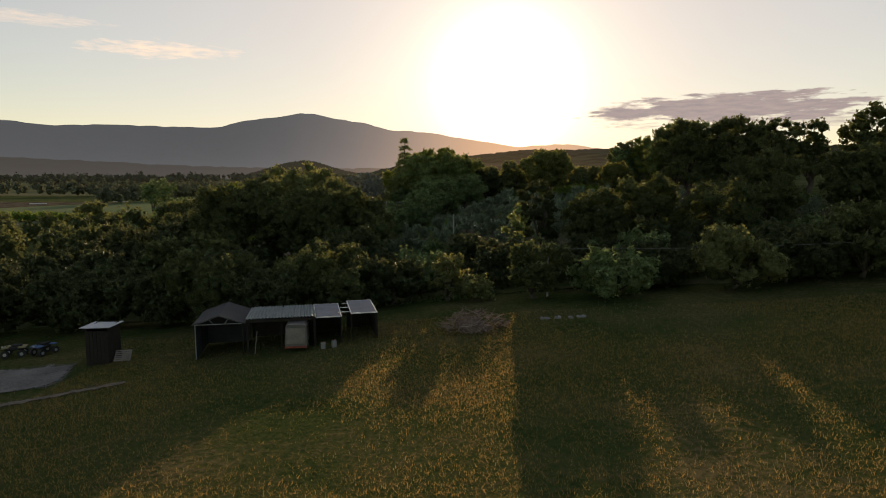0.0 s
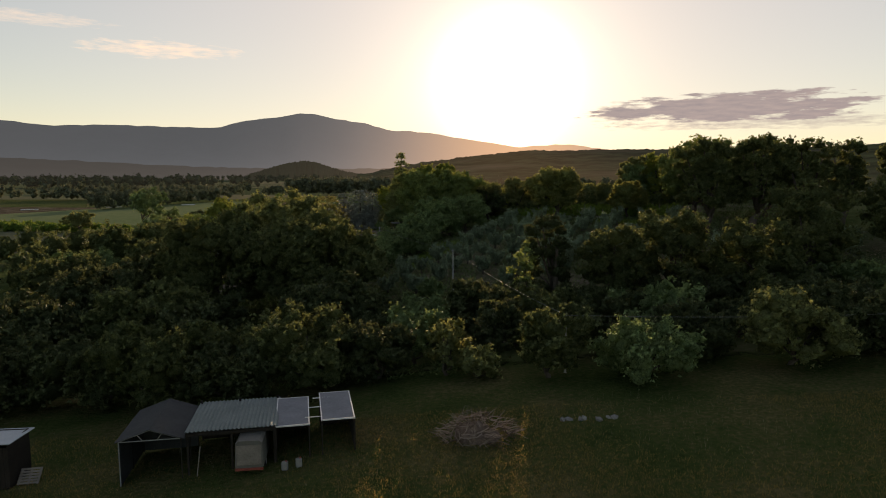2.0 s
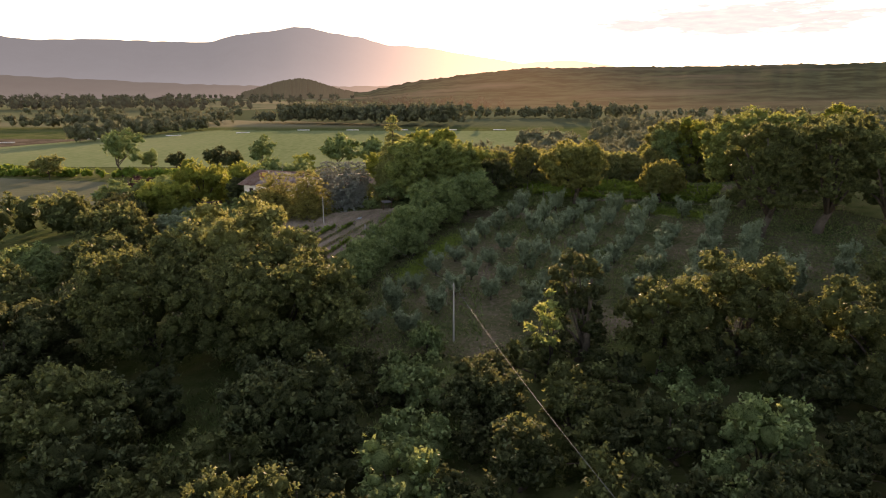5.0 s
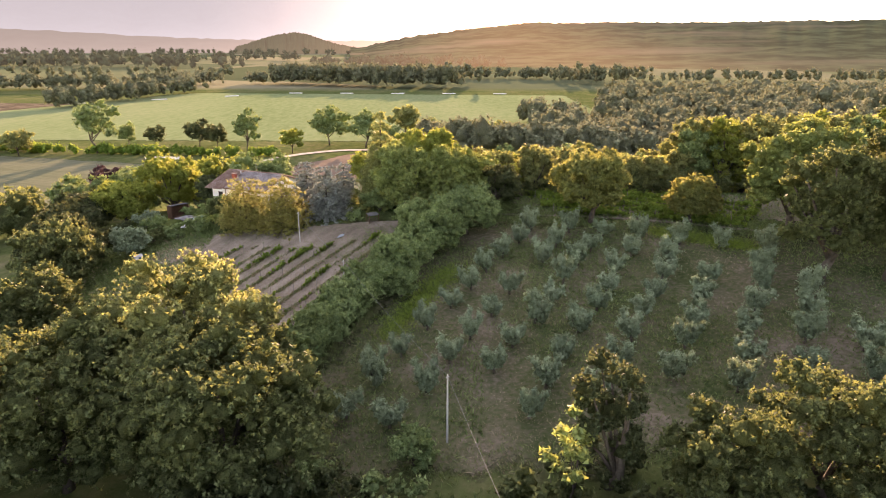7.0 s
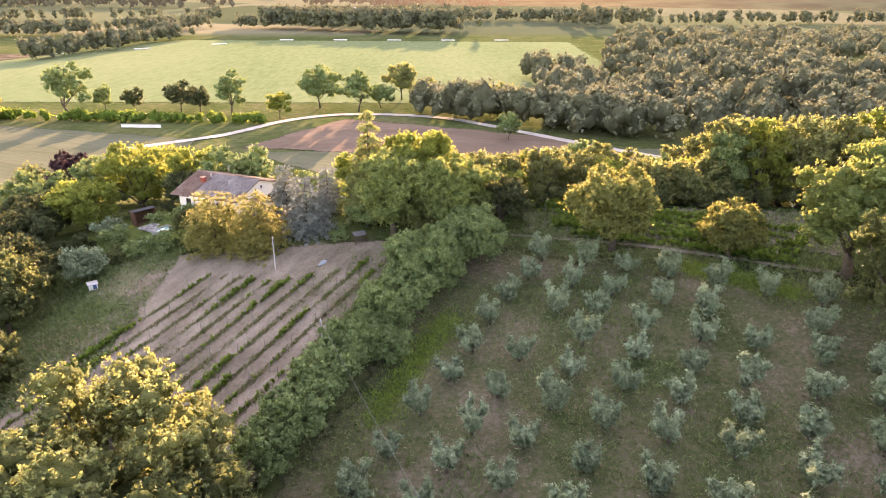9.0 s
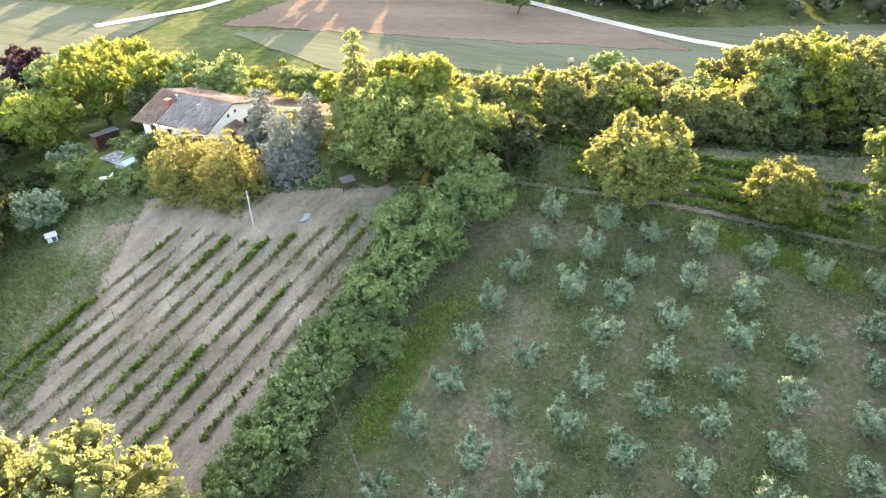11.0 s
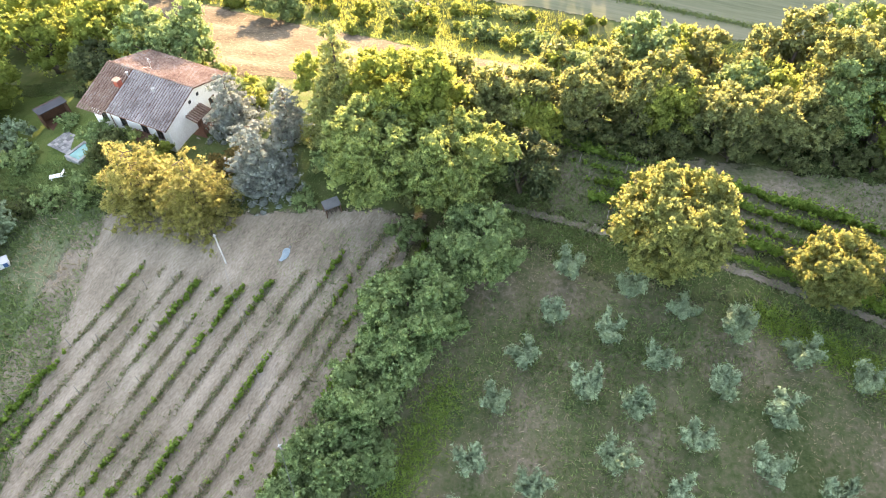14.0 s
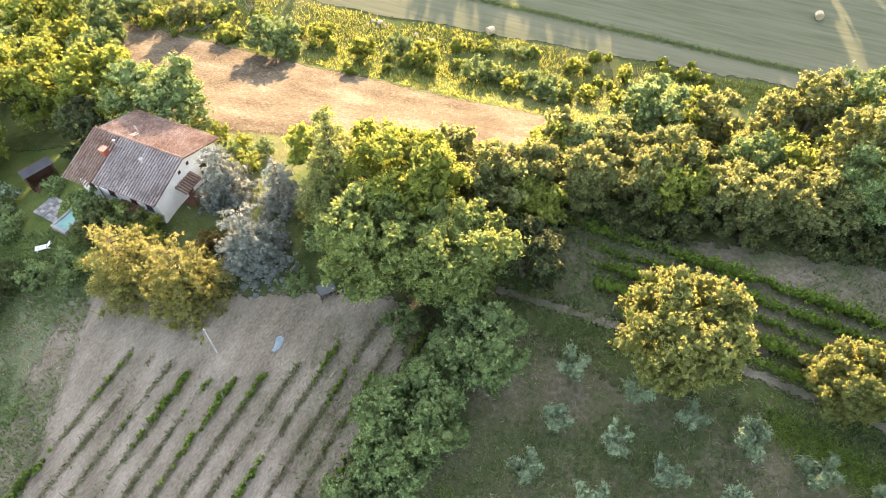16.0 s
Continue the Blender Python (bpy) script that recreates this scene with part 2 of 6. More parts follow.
# ---- tools ----
def raw_mesh(name, verts, quads=None, tris=None, smooth=False, twigs=0):
    """A mesh from numpy arrays of vertices, four-sided and three-sided faces."""
    me = bpy.data.meshes.new(name)
    verts = np.asarray(verts, np.float32)
    quads = np.zeros((0, 4), np.int32) if quads is None else np.asarray(quads, np.int32)
    tris = np.zeros((0, 3), np.int32) if tris is None else np.asarray(tris, np.int32)
    me.vertices.add(len(verts))
    me.vertices.foreach_set("co", verts.ravel())
    me.loops.add(quads.size + tris.size)
    me.loops.foreach_set("vertex_index", np.concatenate([quads.ravel(), tris.ravel()]))
    me.polygons.add(len(quads) + len(tris))
    starts = np.concatenate([np.arange(len(quads)) * 4, quads.size + np.arange(len(tris)) * 3]).astype(np.int32)
    me.polygons.foreach_set("loop_start", starts)
    me.polygons.foreach_set("use_smooth", np.full(len(starts), smooth))
    if twigs:
        me.materials.append(None)
        me.materials.append(None)
        which = np.zeros(len(starts), np.int32)
        which[-twigs:] = 1
        me.polygons.foreach_set("material_index", which)
        me.polygons.foreach_set("use_smooth", which.astype(bool))
    me.update(calc_edges=True)
    return me


def linked(name, me, material, parent=None, label="", kind=""):
    ob = new(name, me)
    if material is not None and not me.materials:
        me.materials.append(material)
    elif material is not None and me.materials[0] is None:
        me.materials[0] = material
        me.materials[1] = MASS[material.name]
    if parent is not None:
        ob.parent = parent
    return tagged(ob, label=label, kind=kind)


def part(name, bm, material, parent=None, label="", smooth=False):
    """Links a bmesh as one mesh object under a thing or under a part."""
    me = bpy.data.meshes.new(name)
    bm.normal_update()
    bm.to_mesh(me)
    bm.free()
    if smooth:
        me.polygons.foreach_set("use_smooth", [True] * len(me.polygons))
    return linked(name, me, material, parent, label)


def thing(name, m, label, category, group="", kind=""):
    ob = new(name)
    ob.matrix_basis = m
    ob.empty_display_size = 0.2
    return tagged(ob, label, category, group, kind)


def box(size, at=(0, 0, 0), turn=(0, 0, 0), bevel=0.0, bm=None):
    """A block with its edges taken off, added to bm."""
    bm = bm or bmesh.new()
    m = pose(*at, *turn) @ Matrix.Diagonal((*size, 1))
    made = bmesh.ops.create_cube(bm, size=1.0, matrix=m)["verts"]
    if bevel:
        edges = list({e for v in made for e in v.link_edges})
        bmesh.ops.bevel(bm, geom=edges, offset=bevel, segments=1, affect="EDGES")
    return bm


def tube(path, radii, sides=7, bm=None):
    """A round bar along a path, with a radius at each point."""
    bm = bm or bmesh.new()
    rings = []
    path = [Vector(p) for p in path]
    for i, p in enumerate(path):
        way = (path[min(i + 1, len(path) - 1)] - path[max(i - 1, 0)]).normalized()
        side = way.orthogonal().normalized()
        other = way.cross(side)
        r = radii[i] if isinstance(radii, (list, tuple)) else radii
        rings.append([bm.verts.new(p + (side * math.cos(a) + other * math.sin(a)) * r) for a in [2 * math.pi * k / sides for k in range(sides)]])
    for a, b in zip(rings, rings[1:]):
        for k in range(sides):
            bm.faces.new((a[k], a[(k + 1) % sides], b[(k + 1) % sides], b[k]))
    bm.faces.new(rings[0][::-1])
    bm.faces.new(rings[-1])
    return bm


def lay(x, y, lift=0.0):
    return float(ground(x, y)) + lift


def ball(fine):
    """Vertices and triangles of a unit ball."""
    bm = bmesh.new()
    bmesh.ops.create_icosphere(bm, subdivisions=fine, radius=1.0)
    v, t = np.array([p.co for p in bm.verts]), np.array([[p.index for p in f.verts] for f in bm.faces])
    bm.free()
    return v, t


ICO_V, ICO_T = ball(1)
BALL_V, BALL_T = ball(2)


def bunched(rng, centres, radii, many, size=(0.30, 0.50), out=0.84):
    """Breaks each clump of a crown into smaller bunches over its upper and outer side."""
    c, r = [np.asarray(centres, float)], [np.asarray(radii, float) * 0.9]
    for p, q in zip(c[0], radii):
        way = rng.normal(size=(many, 3))
        way += 0.35 * np.array([p[0], p[1], 0]) / (abs(p[0]) + abs(p[1]) + 0.1)
        way[:, 2] = np.abs(way[:, 2]) * 0.9 - 0.25
        way /= np.linalg.norm(way, axis=1)[:, None]
        c.append(p + way * q * out)
        r.append(q * rng.uniform(*size, many))
    return np.concatenate(c), np.concatenate(r)


FINE = 0.9


def leaves_on(rng, centres, radii, per_m2, leaf, aspect=0.5, squash=1.0, up=0.25, shell=(0.68, 1.18), core=0.76, lean=0.8, round_core=False):
    """Leaf blades scattered on a heap of clumps, and a leafy inner mass to each clump. Returns vertices, the number of inner triangles, triangles."""
    centres, radii = np.asarray(centres, float), np.asarray(radii, float)
    counts = np.maximum(8, (FINE * per_m2 * 4 * np.pi * radii**2)).astype(int)
    leaf = leaf * 0.75
    # sprigs on the surface of each clump, leaves round each sprig
    sprigs = np.maximum(4, counts // 11)
    owner = np.repeat(np.arange(len(radii)), sprigs)
    way = rng.normal(size=(len(owner), 3))
    way[:, 2] += up
    way /= np.linalg.norm(way, axis=1)[:, None]
    far = radii[owner] * rng.uniform(*shell, len(owner)) * (1 + 0.14 * np.sin(way[:, 0] * 7 + owner) * np.cos(way[:, 2] * 6 + owner * 2))
    spot = centres[owner] + way * far[:, None] * (1, 1, squash)
    many = rng.poisson(counts.sum() / len(owner), len(owner))
    spot, way, owner = np.repeat(spot, many, 0), np.repeat(way, many, 0), np.repeat(owner, many)
    reach = leaf * rng.uniform(0.2, 1.7, (len(spot), 1))
    spot = spot + (rng.normal(size=spot.shape) * 0.55 + way * rng.uniform(-0.6, 0.8, (len(spot), 1)) + (0, 0, 0.15)) * reach
    keep = (way[:, 2] > -0.3) | (rng.random(len(spot)) < 0.4)
    for c, r in zip(centres, radii):
        d = (spot - c) / (1, 1, squash)
        keep &= (d**2).sum(1) > (0.68 * r) ** 2
    spot, way, owner = spot[keep], way[keep], owner[keep]
    face = way + rng.normal(size=way.shape) * lean
    face /= np.linalg.norm(face, axis=1)[:, None]
    u = np.cross(face, rng.normal(size=way.shape))
    u /= np.linalg.norm(u, axis=1)[:, None] + 1e-9
    v = np.cross(face, u)
    size = leaf * rng.uniform(0.6, 1.35, len(spot))[:, None]
    u, v = u * size, v * size * aspect
    bend = face * size * rng.uniform(-0.25, 0.25, (len(spot), 1))
    verts = np.stack([spot - u, spot + 0.75 * u + v + bend, spot + 0.45 * u - v - bend], 1).reshape(-1, 3)
    blades = np.arange(len(verts)).reshape(-1, 3)
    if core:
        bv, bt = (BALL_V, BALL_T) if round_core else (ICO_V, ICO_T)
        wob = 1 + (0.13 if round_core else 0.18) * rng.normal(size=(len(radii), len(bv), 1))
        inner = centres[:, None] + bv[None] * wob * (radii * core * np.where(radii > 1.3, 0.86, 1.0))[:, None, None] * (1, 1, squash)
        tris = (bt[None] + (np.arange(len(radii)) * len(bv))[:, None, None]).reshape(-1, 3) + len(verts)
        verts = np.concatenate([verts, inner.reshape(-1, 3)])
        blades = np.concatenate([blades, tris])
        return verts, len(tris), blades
    return verts, 0, blades


def limbs(rng, height, spread, base, targets, trunk_top):
    """Trunk with tapering limbs that run into the crown."""
    bend = rng.normal(size=2) * 0.05 * height
    spine = [(0, 0, -0.3), (bend[0] * 0.3, bend[1] * 0.3, trunk_top * 0.5), (bend[0], bend[1], trunk_top), (bend[0] * 1.2, bend[1] * 1.2, height * 0.72)]
    bm = tube(spine, [base * 1.25, base, base * 0.8, base * 0.25], 8)
    for c in targets:
        start = Vector(spine[2]) * rng.uniform(0.75, 1.05)
        end = Vector(c)
        mid = start.lerp(end, 0.5) + Vector((0, 0, 0.06 * height * rng.uniform(-0.5, 1)))
        tube([start, mid, end], [base * 0.5, base * 0.33, base * 0.1], 5, bm)
    return bm


def broad_crown(rng, height, radius, clumps, low=0.25):
    """Clumps that fill an uneven crown."""
    zc, rz = height * (1 + low) / 2, height * (1 - low) / 2
    centres, radii = [], []
    lop = rng.uniform(0, 2 * np.pi)
    for i in range(clumps):
        a = i * 2.39996 + rng.uniform(-0.4, 0.4)
        t = -0.75 + 1.6 * (i + 0.5) / clumps
        ring = math.sqrt(max(0.05, 1 - min(abs(t), 0.97) ** 2)) * rng.uniform(0.5, 0.88) * (1 + 0.16 * math.cos(a - lop))
        r = radius * rng.uniform(0.26, 0.42) * (18.0 / max(clumps, 18)) ** 0.4
        centres.append((radius * ring * math.cos(a), radius * ring * math.sin(a), zc + rz * t * rng.uniform(0.72, 0.9)))
        radii.append(min(r, rz * 0.6))
    centres.append((0, 0, zc))
    radii.append(min(radius, rz) * 0.6)
    return np.array(centres), np.array(radii)


def tree(name, x, y, height, radius, leaf_kind, label, category="tree", seed=1, clumps=16, per_m2=11, leaf=0.3, low=0.22, aspect=0.55, group="", squash=0.85, sink=0.0, trunk=0.035):
    rng = np.random.default_rng(seed)
    root = thing(name, pose(x, y, lay(x, y) - sink), label, category, group)
    centres, radii = broad_crown(rng, height, radius, clumps, low)
    bunches = bunched(rng, centres, radii, 7 if radius > 2.4 else 4)
    verts, inner, tris = leaves_on(rng, *bunches, per_m2 * 1.15, leaf * 0.86, aspect * 1.1, squash, shell=(0.72, 1.3))
    linked("crown", raw_mesh("crown", verts, None, tris, twigs=inner), LEAF[leaf_kind], root)
    order = rng.permutation(len(centres))[: min(7, len(centres))]
    part("trunk", limbs(rng, height, radius, height * trunk, [centres[i] for i in order], height * (low + 0.08)), BARK, root, smooth=True)
    return root


def conifer(name, x, y, height, radius, leaf_kind, label, seed=1, tiers=11, per_m2=16, leaf=0.28, droop=0.25, bare=0.08, group="", category="conifer", blunt=0.12, core=0.66):
    """Tiers of boughs round a straight trunk."""
    rng = np.random.default_rng(seed)
    root = thing(name, pose(x, y, lay(x, y)), label, category, group)
    centres, radii = [], []
    wood = tube([(0, 0, -0.3), (0, 0, height * 0.5), (0, 0, height * 0.97)], [height * 0.03, height * 0.016, height * 0.002], 7)
    for i in range(tiers):
        t = (i + rng.uniform(-0.2, 0.2)) / (tiers - 1)
        t = min(max(t, 0.0), 1.0)
        z = height * (bare + (0.96 - bare) * t)
        reach = radius * (blunt + (1 - blunt) * (1 - t) ** 0.85)
        boughs = max(3, int(8 * (1 - t)) + 2)
        spin = rng.uniform(0, 6.28)
        for k in range(boughs):
            a = spin + 2 * math.pi * k / boughs + rng.uniform(-0.25, 0.25)
            out = reach * rng.uniform(0.75, 1.12)
            for s in (0.38, 0.68, 0.95):
                centres.append((out * s * math.cos(a), out * s * math.sin(a), z - droop * out * s * s))
                radii.append(max(0.16, reach * 0.26 * (1.15 - 0.55 * s)))
            tube([(0, 0, z), (out * 0.9 * math.cos(a), out * 0.9 * math.sin(a), z - droop * out * 0.8)], [0.05, 0.015], 4, wood)
    verts, inner, tris = leaves_on(rng, centres, radii, per_m2, leaf, 0.3, 0.6, 0.1, (0.5, 1.3), core, 0.8)
    linked("crown", raw_mesh("crown", verts, None, tris, twigs=inner), LEAF[leaf_kind], root)
    part("trunk", wood, BARK, root, smooth=True)
    return root


def inset(me, metres):
    """Stores how far each vertex lies inside its border, for covers that thin out towards their edge."""
    a = me.attributes.new("inset", "FLOAT", "POINT")
    a.data.foreach_set("value", np.asarray(metres, np.float32).ravel())


def sheet(name, corners, material, lift, label, category, steps=(24, 24), rough_edge=0.0, kind="structure", seed=3):
    """A four-cornered sheet of ground cover laid over the land."""
    rng = np.random.default_rng(seed)
    a, b, c, d = [np.array(p, float) for p in corners]
    nu, nv = steps
    u, v = np.meshgrid(np.linspace(0, 1, nu + 1), np.linspace(0, 1, nv + 1))
    xy = (a * ((1 - u) * (1 - v))[..., None] + b * (u * (1 - v))[..., None] + c * (u * v)[..., None] + d * ((1 - u) * v)[..., None])
    if rough_edge:
        for wave in (7.0, 3.1, 1.4):
            turn = rng.uniform(0, 6.28, 4)
            xy = xy + rough_edge * (wave / 7.0) ** 0.7 * np.dstack([np.sin(xy[..., 1] / wave * 2 + turn[0]) * np.cos(xy[..., 0] / wave + turn[1]), np.sin(xy[..., 0] / wave * 2 + turn[2]) * np.cos(xy[..., 1] / wave + turn[3])])
    z = ground(xy[..., 0], xy[..., 1]) + lift
    verts = np.dstack([xy, z]).reshape(-1, 3)
    i = np.arange((nu + 1) * (nv + 1)).reshape(nv + 1, nu + 1)
    quads = np.stack([i[:-1, :-1], i[:-1, 1:], i[1:, 1:], i[1:, :-1]], -1).reshape(-1, 4)
    me = raw_mesh(name, verts, quads, smooth=True)
    wide = min(np.linalg.norm(b - a), np.linalg.norm(c - d))
    deep = min(np.linalg.norm(d - a), np.linalg.norm(c - b))
    inset(me, np.minimum(np.minimum(u, 1 - u) * wide, np.minimum(v, 1 - v) * deep))
    return tagged(linked(name, me, material), label, category, kind=kind)


def lane(name, line, width, material, lift, label, category, step=3.0, seed=5):
    """A track of the given width along a line, laid over the land."""
    rng = np.random.default_rng(seed)
    line = np.array(line, float)
    long = np.r_[0, np.cumsum(np.hypot(*np.diff(line, axis=0).T))]
    s = np.linspace(0, long[-1], max(3, int(long[-1] / step)))
    xy = np.stack([np.interp(s, long, line[:, k]) for k in (0, 1)], 1)
    for _ in range(6):
        xy[1:-1] = (xy[:-2] + 2 * xy[1:-1] + xy[2:]) / 4
    way = np.gradient(xy, axis=0)
    way /= np.linalg.norm(way, axis=1)[:, None]
    side = np.stack([-way[:, 1], way[:, 0]], 1)
    cols = []
    for k in np.linspace(-0.5, 0.5, 5):
        w = width * (1 + (rng.normal(size=(len(s), 1)) * 0.07 if abs(k) == 0.5 else 0))
        p = xy + side * k * w
        cols.append(np.column_stack([p, ground(p[:, 0], p[:, 1]) + lift]))
    verts = np.stack(cols, 1).reshape(-1, 3)
    i = np.arange(len(s) * 5).reshape(len(s), 5)
    quads = np.stack([i[:-1, :-1], i[1:, :-1], i[1:, 1:], i[:-1, 1:]], -1).reshape(-1, 4)
    me = raw_mesh(name, verts, quads, smooth=True)
    inset(me, np.tile(width * np.array([0.0, 0.25, 0.5, 0.25, 0.0]), len(s)))
    return tagged(linked(name, me, material), label, category, kind="structure")


def tufts(name, spots, height, blades, material, label, category="grass", spread=0.18, width=0.035, seed=7, lean=0.35):
    """Grass: bent blades in tufts, one object."""
    rng = np.random.default_rng(seed)
    spots = np.asarray(spots, float)
    n = len(spots) * blades
    root = np.repeat(spots, blades, 0) + rng.normal(size=(n, 2)) * spread
    z = ground(root[:, 0], root[:, 1]) - 0.03
    tall = height * rng.uniform(0.5, 1.4, n)
    tip = rng.normal(size=(n, 2)) * (tall * lean)[:, None]
    a = rng.uniform(0, 2 * np.pi, n)
    w = np.stack([np.cos(a), np.sin(a)], 1) * width * rng.uniform(0.6, 1.5, (n, 1))
    verts = np.stack([np.column_stack([root - w, z]), np.column_stack([root + w, z]), np.column_stack([root + tip, z + tall])], 1).reshape(-1, 3)
    ob = linked(name, raw_mesh(name, verts, None, np.arange(3 * n).reshape(-1, 3)), material)
    return tagged(ob, label, category, kind="stuff")


def scatter(rng, n, x0, x1, y0, y1):
    return np.column_stack([rng.uniform(x0, x1, n), rng.uniform(y0, y1, n)])


def woodland(name, spots, heights, material, label, leaf=0.8, per_m2=1.6, clumps=4, seed=9, slim=0.38, fine=False):
    """Far trees that nobody could count, as one object: trunks and leafy clumps."""
    rng = np.random.default_rng(seed)
    centres, radii = [], []
    for (x, y), h in zip(spots, heights):
        z = lay(x, y)
        for i in range(clumps):
            a = rng.uniform(0, 6.28)
            f = rng.uniform(0.3, 0.8) if i else 0.72
            r = h * slim * rng.uniform(0.5, 0.75)
            off = h * slim * rng.uniform(0.2, 0.55) if i else 0
            centres.append((x + off * math.cos(a), y + off * math.sin(a), z + h * f))
            radii.append(r)
    V, T, I, nv = [], [], [], 0
    centres, radii = np.array(centres), np.array(radii)
    for k in range(0, len(radii), clumps * 8):
        v, inner, t = leaves_on(rng, centres[k : k + clumps * 8], radii[k : k + clumps * 8], per_m2, leaf, 0.6, 1.1, 0.3, (0.85, 1.12), 0.95, 0.6, fine)
        V.append(v), T.append(t[:-inner] + nv), I.append(t[-inner:] + nv)
        nv += len(v)
    ob = linked(name, raw_mesh(name, np.concatenate(V), None, np.concatenate(T + I), twigs=sum(map(len, I))), material)
    return tagged(ob, label, "woodland", kind="stuff")


# ---- ground, fields, roads, hills ----
def stretch_axis(a, b, step, far_low, far_high, grow=1.17):
    mid = list(np.arange(a, b + step / 2, step))
    lo, hi, s = [], [], step
    while (lo[-1] if lo else a) > far_low:
        s *= grow
        lo.append((lo[-1] if lo else a) - s)
    s = step
    while (hi[-1] if hi else b) < far_high:
        s *= grow
        hi.append((hi[-1] if hi else b) + s)
    return np.array(lo[::-1] + mid + hi)


def build_ground():
    gx, gy = np.meshgrid(stretch_axis(-96, 100, 2.0, -4500, 4500), stretch_axis(-30, 250, 2.0, -900, 4600))
    gz = ground(gx, gy)
    i = np.arange(gx.size).reshape(gx.shape)
    quads = np.stack([i[:-1, :-1], i[:-1, 1:], i[1:, 1:], i[1:, :-1]], -1).reshape(-1, 4)
    m = bpy.data.materials.new("open_country")
    m.use_nodes = True
    n = Nodes(m.node_tree)
    where = n.add("ShaderNodeNewGeometry").outputs["Position"]
    big, mid, fine = n.noise(where, 0.055, 4.0), n.noise(where, 0.45, 5.0), n.noise(where, 4.0, 4.0, 0.7)
    f = n.calc("ADD", n.calc("MULTIPLY", big, 0.4), n.calc("ADD", n.calc("MULTIPLY", mid, 0.4), n.calc("MULTIPLY", fine, 0.2)))
    near = n.ramp(f, [(0.34, (0.036, 0.056, 0.018)), (0.47, (0.072, 0.094, 0.034)), (0.58, (0.110, 0.118, 0.054)), (0.68, (0.160, 0.140, 0.088))])
    # the patchwork of the far plain
    flat = n.add("ShaderNodeMapping", {"Vector": where, "Scale": (0.0042, 0.0026, 0.0), "Rotation": (0, 0, 0.35)}).outputs[0]
    cell = n.add("ShaderNodeTexVoronoi", {"Vector": flat, "Scale": 1.0})
    cell.distance = "CHEBYCHEV"
    pick = n.add("ShaderNodeSeparateColor", {0: cell.outputs["Color"]}).outputs[0]
    plots = n.ramp(n.calc("ADD", n.calc("MULTIPLY", pick, 0.85), n.calc("MULTIPLY", big, 0.15)), [(0.15, (0.078, 0.094, 0.052)), (0.4, (0.115, 0.130, 0.072)), (0.6, (0.200, 0.188, 0.120)), (0.8, (0.085, 0.102, 0.060))])
    depth = n.add("ShaderNodeSeparateXYZ", {0: where}).outputs[1]
    far = n.calc("MULTIPLY", n.calc("SUBTRACT", depth, 640.0), 0.02, True)
    shader = n.add("ShaderNodeBsdfPrincipled", {"Base Color": n.mix(far, near, plots), "Roughness": 0.95, "Specular IOR Level": 0.0})
    finish(n, shader, n.calc("ADD", mid, fine), 0.6, 0.2)
    n.add("ShaderNodeOutputMaterial", {0: shader.outputs[0]})
    tagged(linked("ground", raw_mesh("ground", np.dstack([gx, gy, gz]).reshape(-1, 3), quads, smooth=True), m), "rolling farmland with rough summer grass and bare patches", "ground", kind="structure")


build_ground()

FIELD_GREEN = surface("young_crop", [(0.112, 0.152, 0.070), (0.150, 0.190, 0.094), (0.182, 0.212, 0.114)], 0.012, 0.35, 0.95, bump=0.4, stretch=(1.0, 0.3, 1), fade=4.0)
FIELD_MOWN = surface("mown_field", [(0.084, 0.096, 0.060), (0.120, 0.128, 0.083), (0.152, 0.152, 0.106)], 0.03, 0.9, 0.95, bump=0.7, stretch=(0.10, 1.5, 1), spin=-21, fade=1.5)
FIELD_TAN = surface("stubble", [(0.052, 0.043, 0.031), (0.104, 0.087, 0.063), (0.180, 0.154, 0.116)], 0.16, 2.6, 0.95, bump=1.0, depth=0.12, fade=1.2, stretch=(0.65, 1.2, 1), spin=-29)
FIELD_PLOUGH = surface("ploughed_soil", [(0.13, 0.098, 0.074), (0.20, 0.155, 0.118)], 0.05, 1.0, 0.95, bump=0.6, stretch=(0.3, 2.0, 1), fade=2.0)
HAY = surface("cut_hay_over_soil", [(0.115, 0.098, 0.072), (0.205, 0.174, 0.136), (0.300, 0.262, 0.212)], 0.35, 5.5, 0.95, bump=0.9, depth=0.10, stretch=(0.5, 1.15, 1), spin=61.5, fade=2.2)
LAWN = surface("lawn", [(0.050, 0.075, 0.022), (0.085, 0.115, 0.034), (0.120, 0.135, 0.050)], 0.25, 5.0, 0.95, bump=0.5, fade=1.2)
GRAVEL = surface("pale_gravel", [(0.34, 0.31, 0.27), (0.45, 0.42, 0.37), (0.55, 0.52, 0.47)], 0.5, 7.0, 0.95, bump=0.4, fade=0.7)
DIRT = surface("bare_earth", [(0.10, 0.090, 0.070), (0.165, 0.145, 0.115), (0.23, 0.205, 0.168)], 0.4, 5.0, 0.95, bump=0.5, fade=0.8)
BOULDER = surface("pale_boulder", [(0.24, 0.22, 0.20), (0.36, 0.34, 0.31)], 0.8, 6.0, 0.9, bump=0.5)
TERRACE = surface("terrace_soil", [(0.052, 0.072, 0.030), (0.092, 0.098, 0.056), (0.135, 0.122, 0.090), (0.185, 0.162, 0.128)], 0.2, 2.4, 0.95, bump=0.8, depth=0.12, fade=2.5)
YARD = surface("trodden_gravel", [(0.11, 0.105, 0.095), (0.18, 0.172, 0.158), (0.25, 0.24, 0.22)], 0.35, 6.0, 0.95, bump=0.5, fade=1.8)
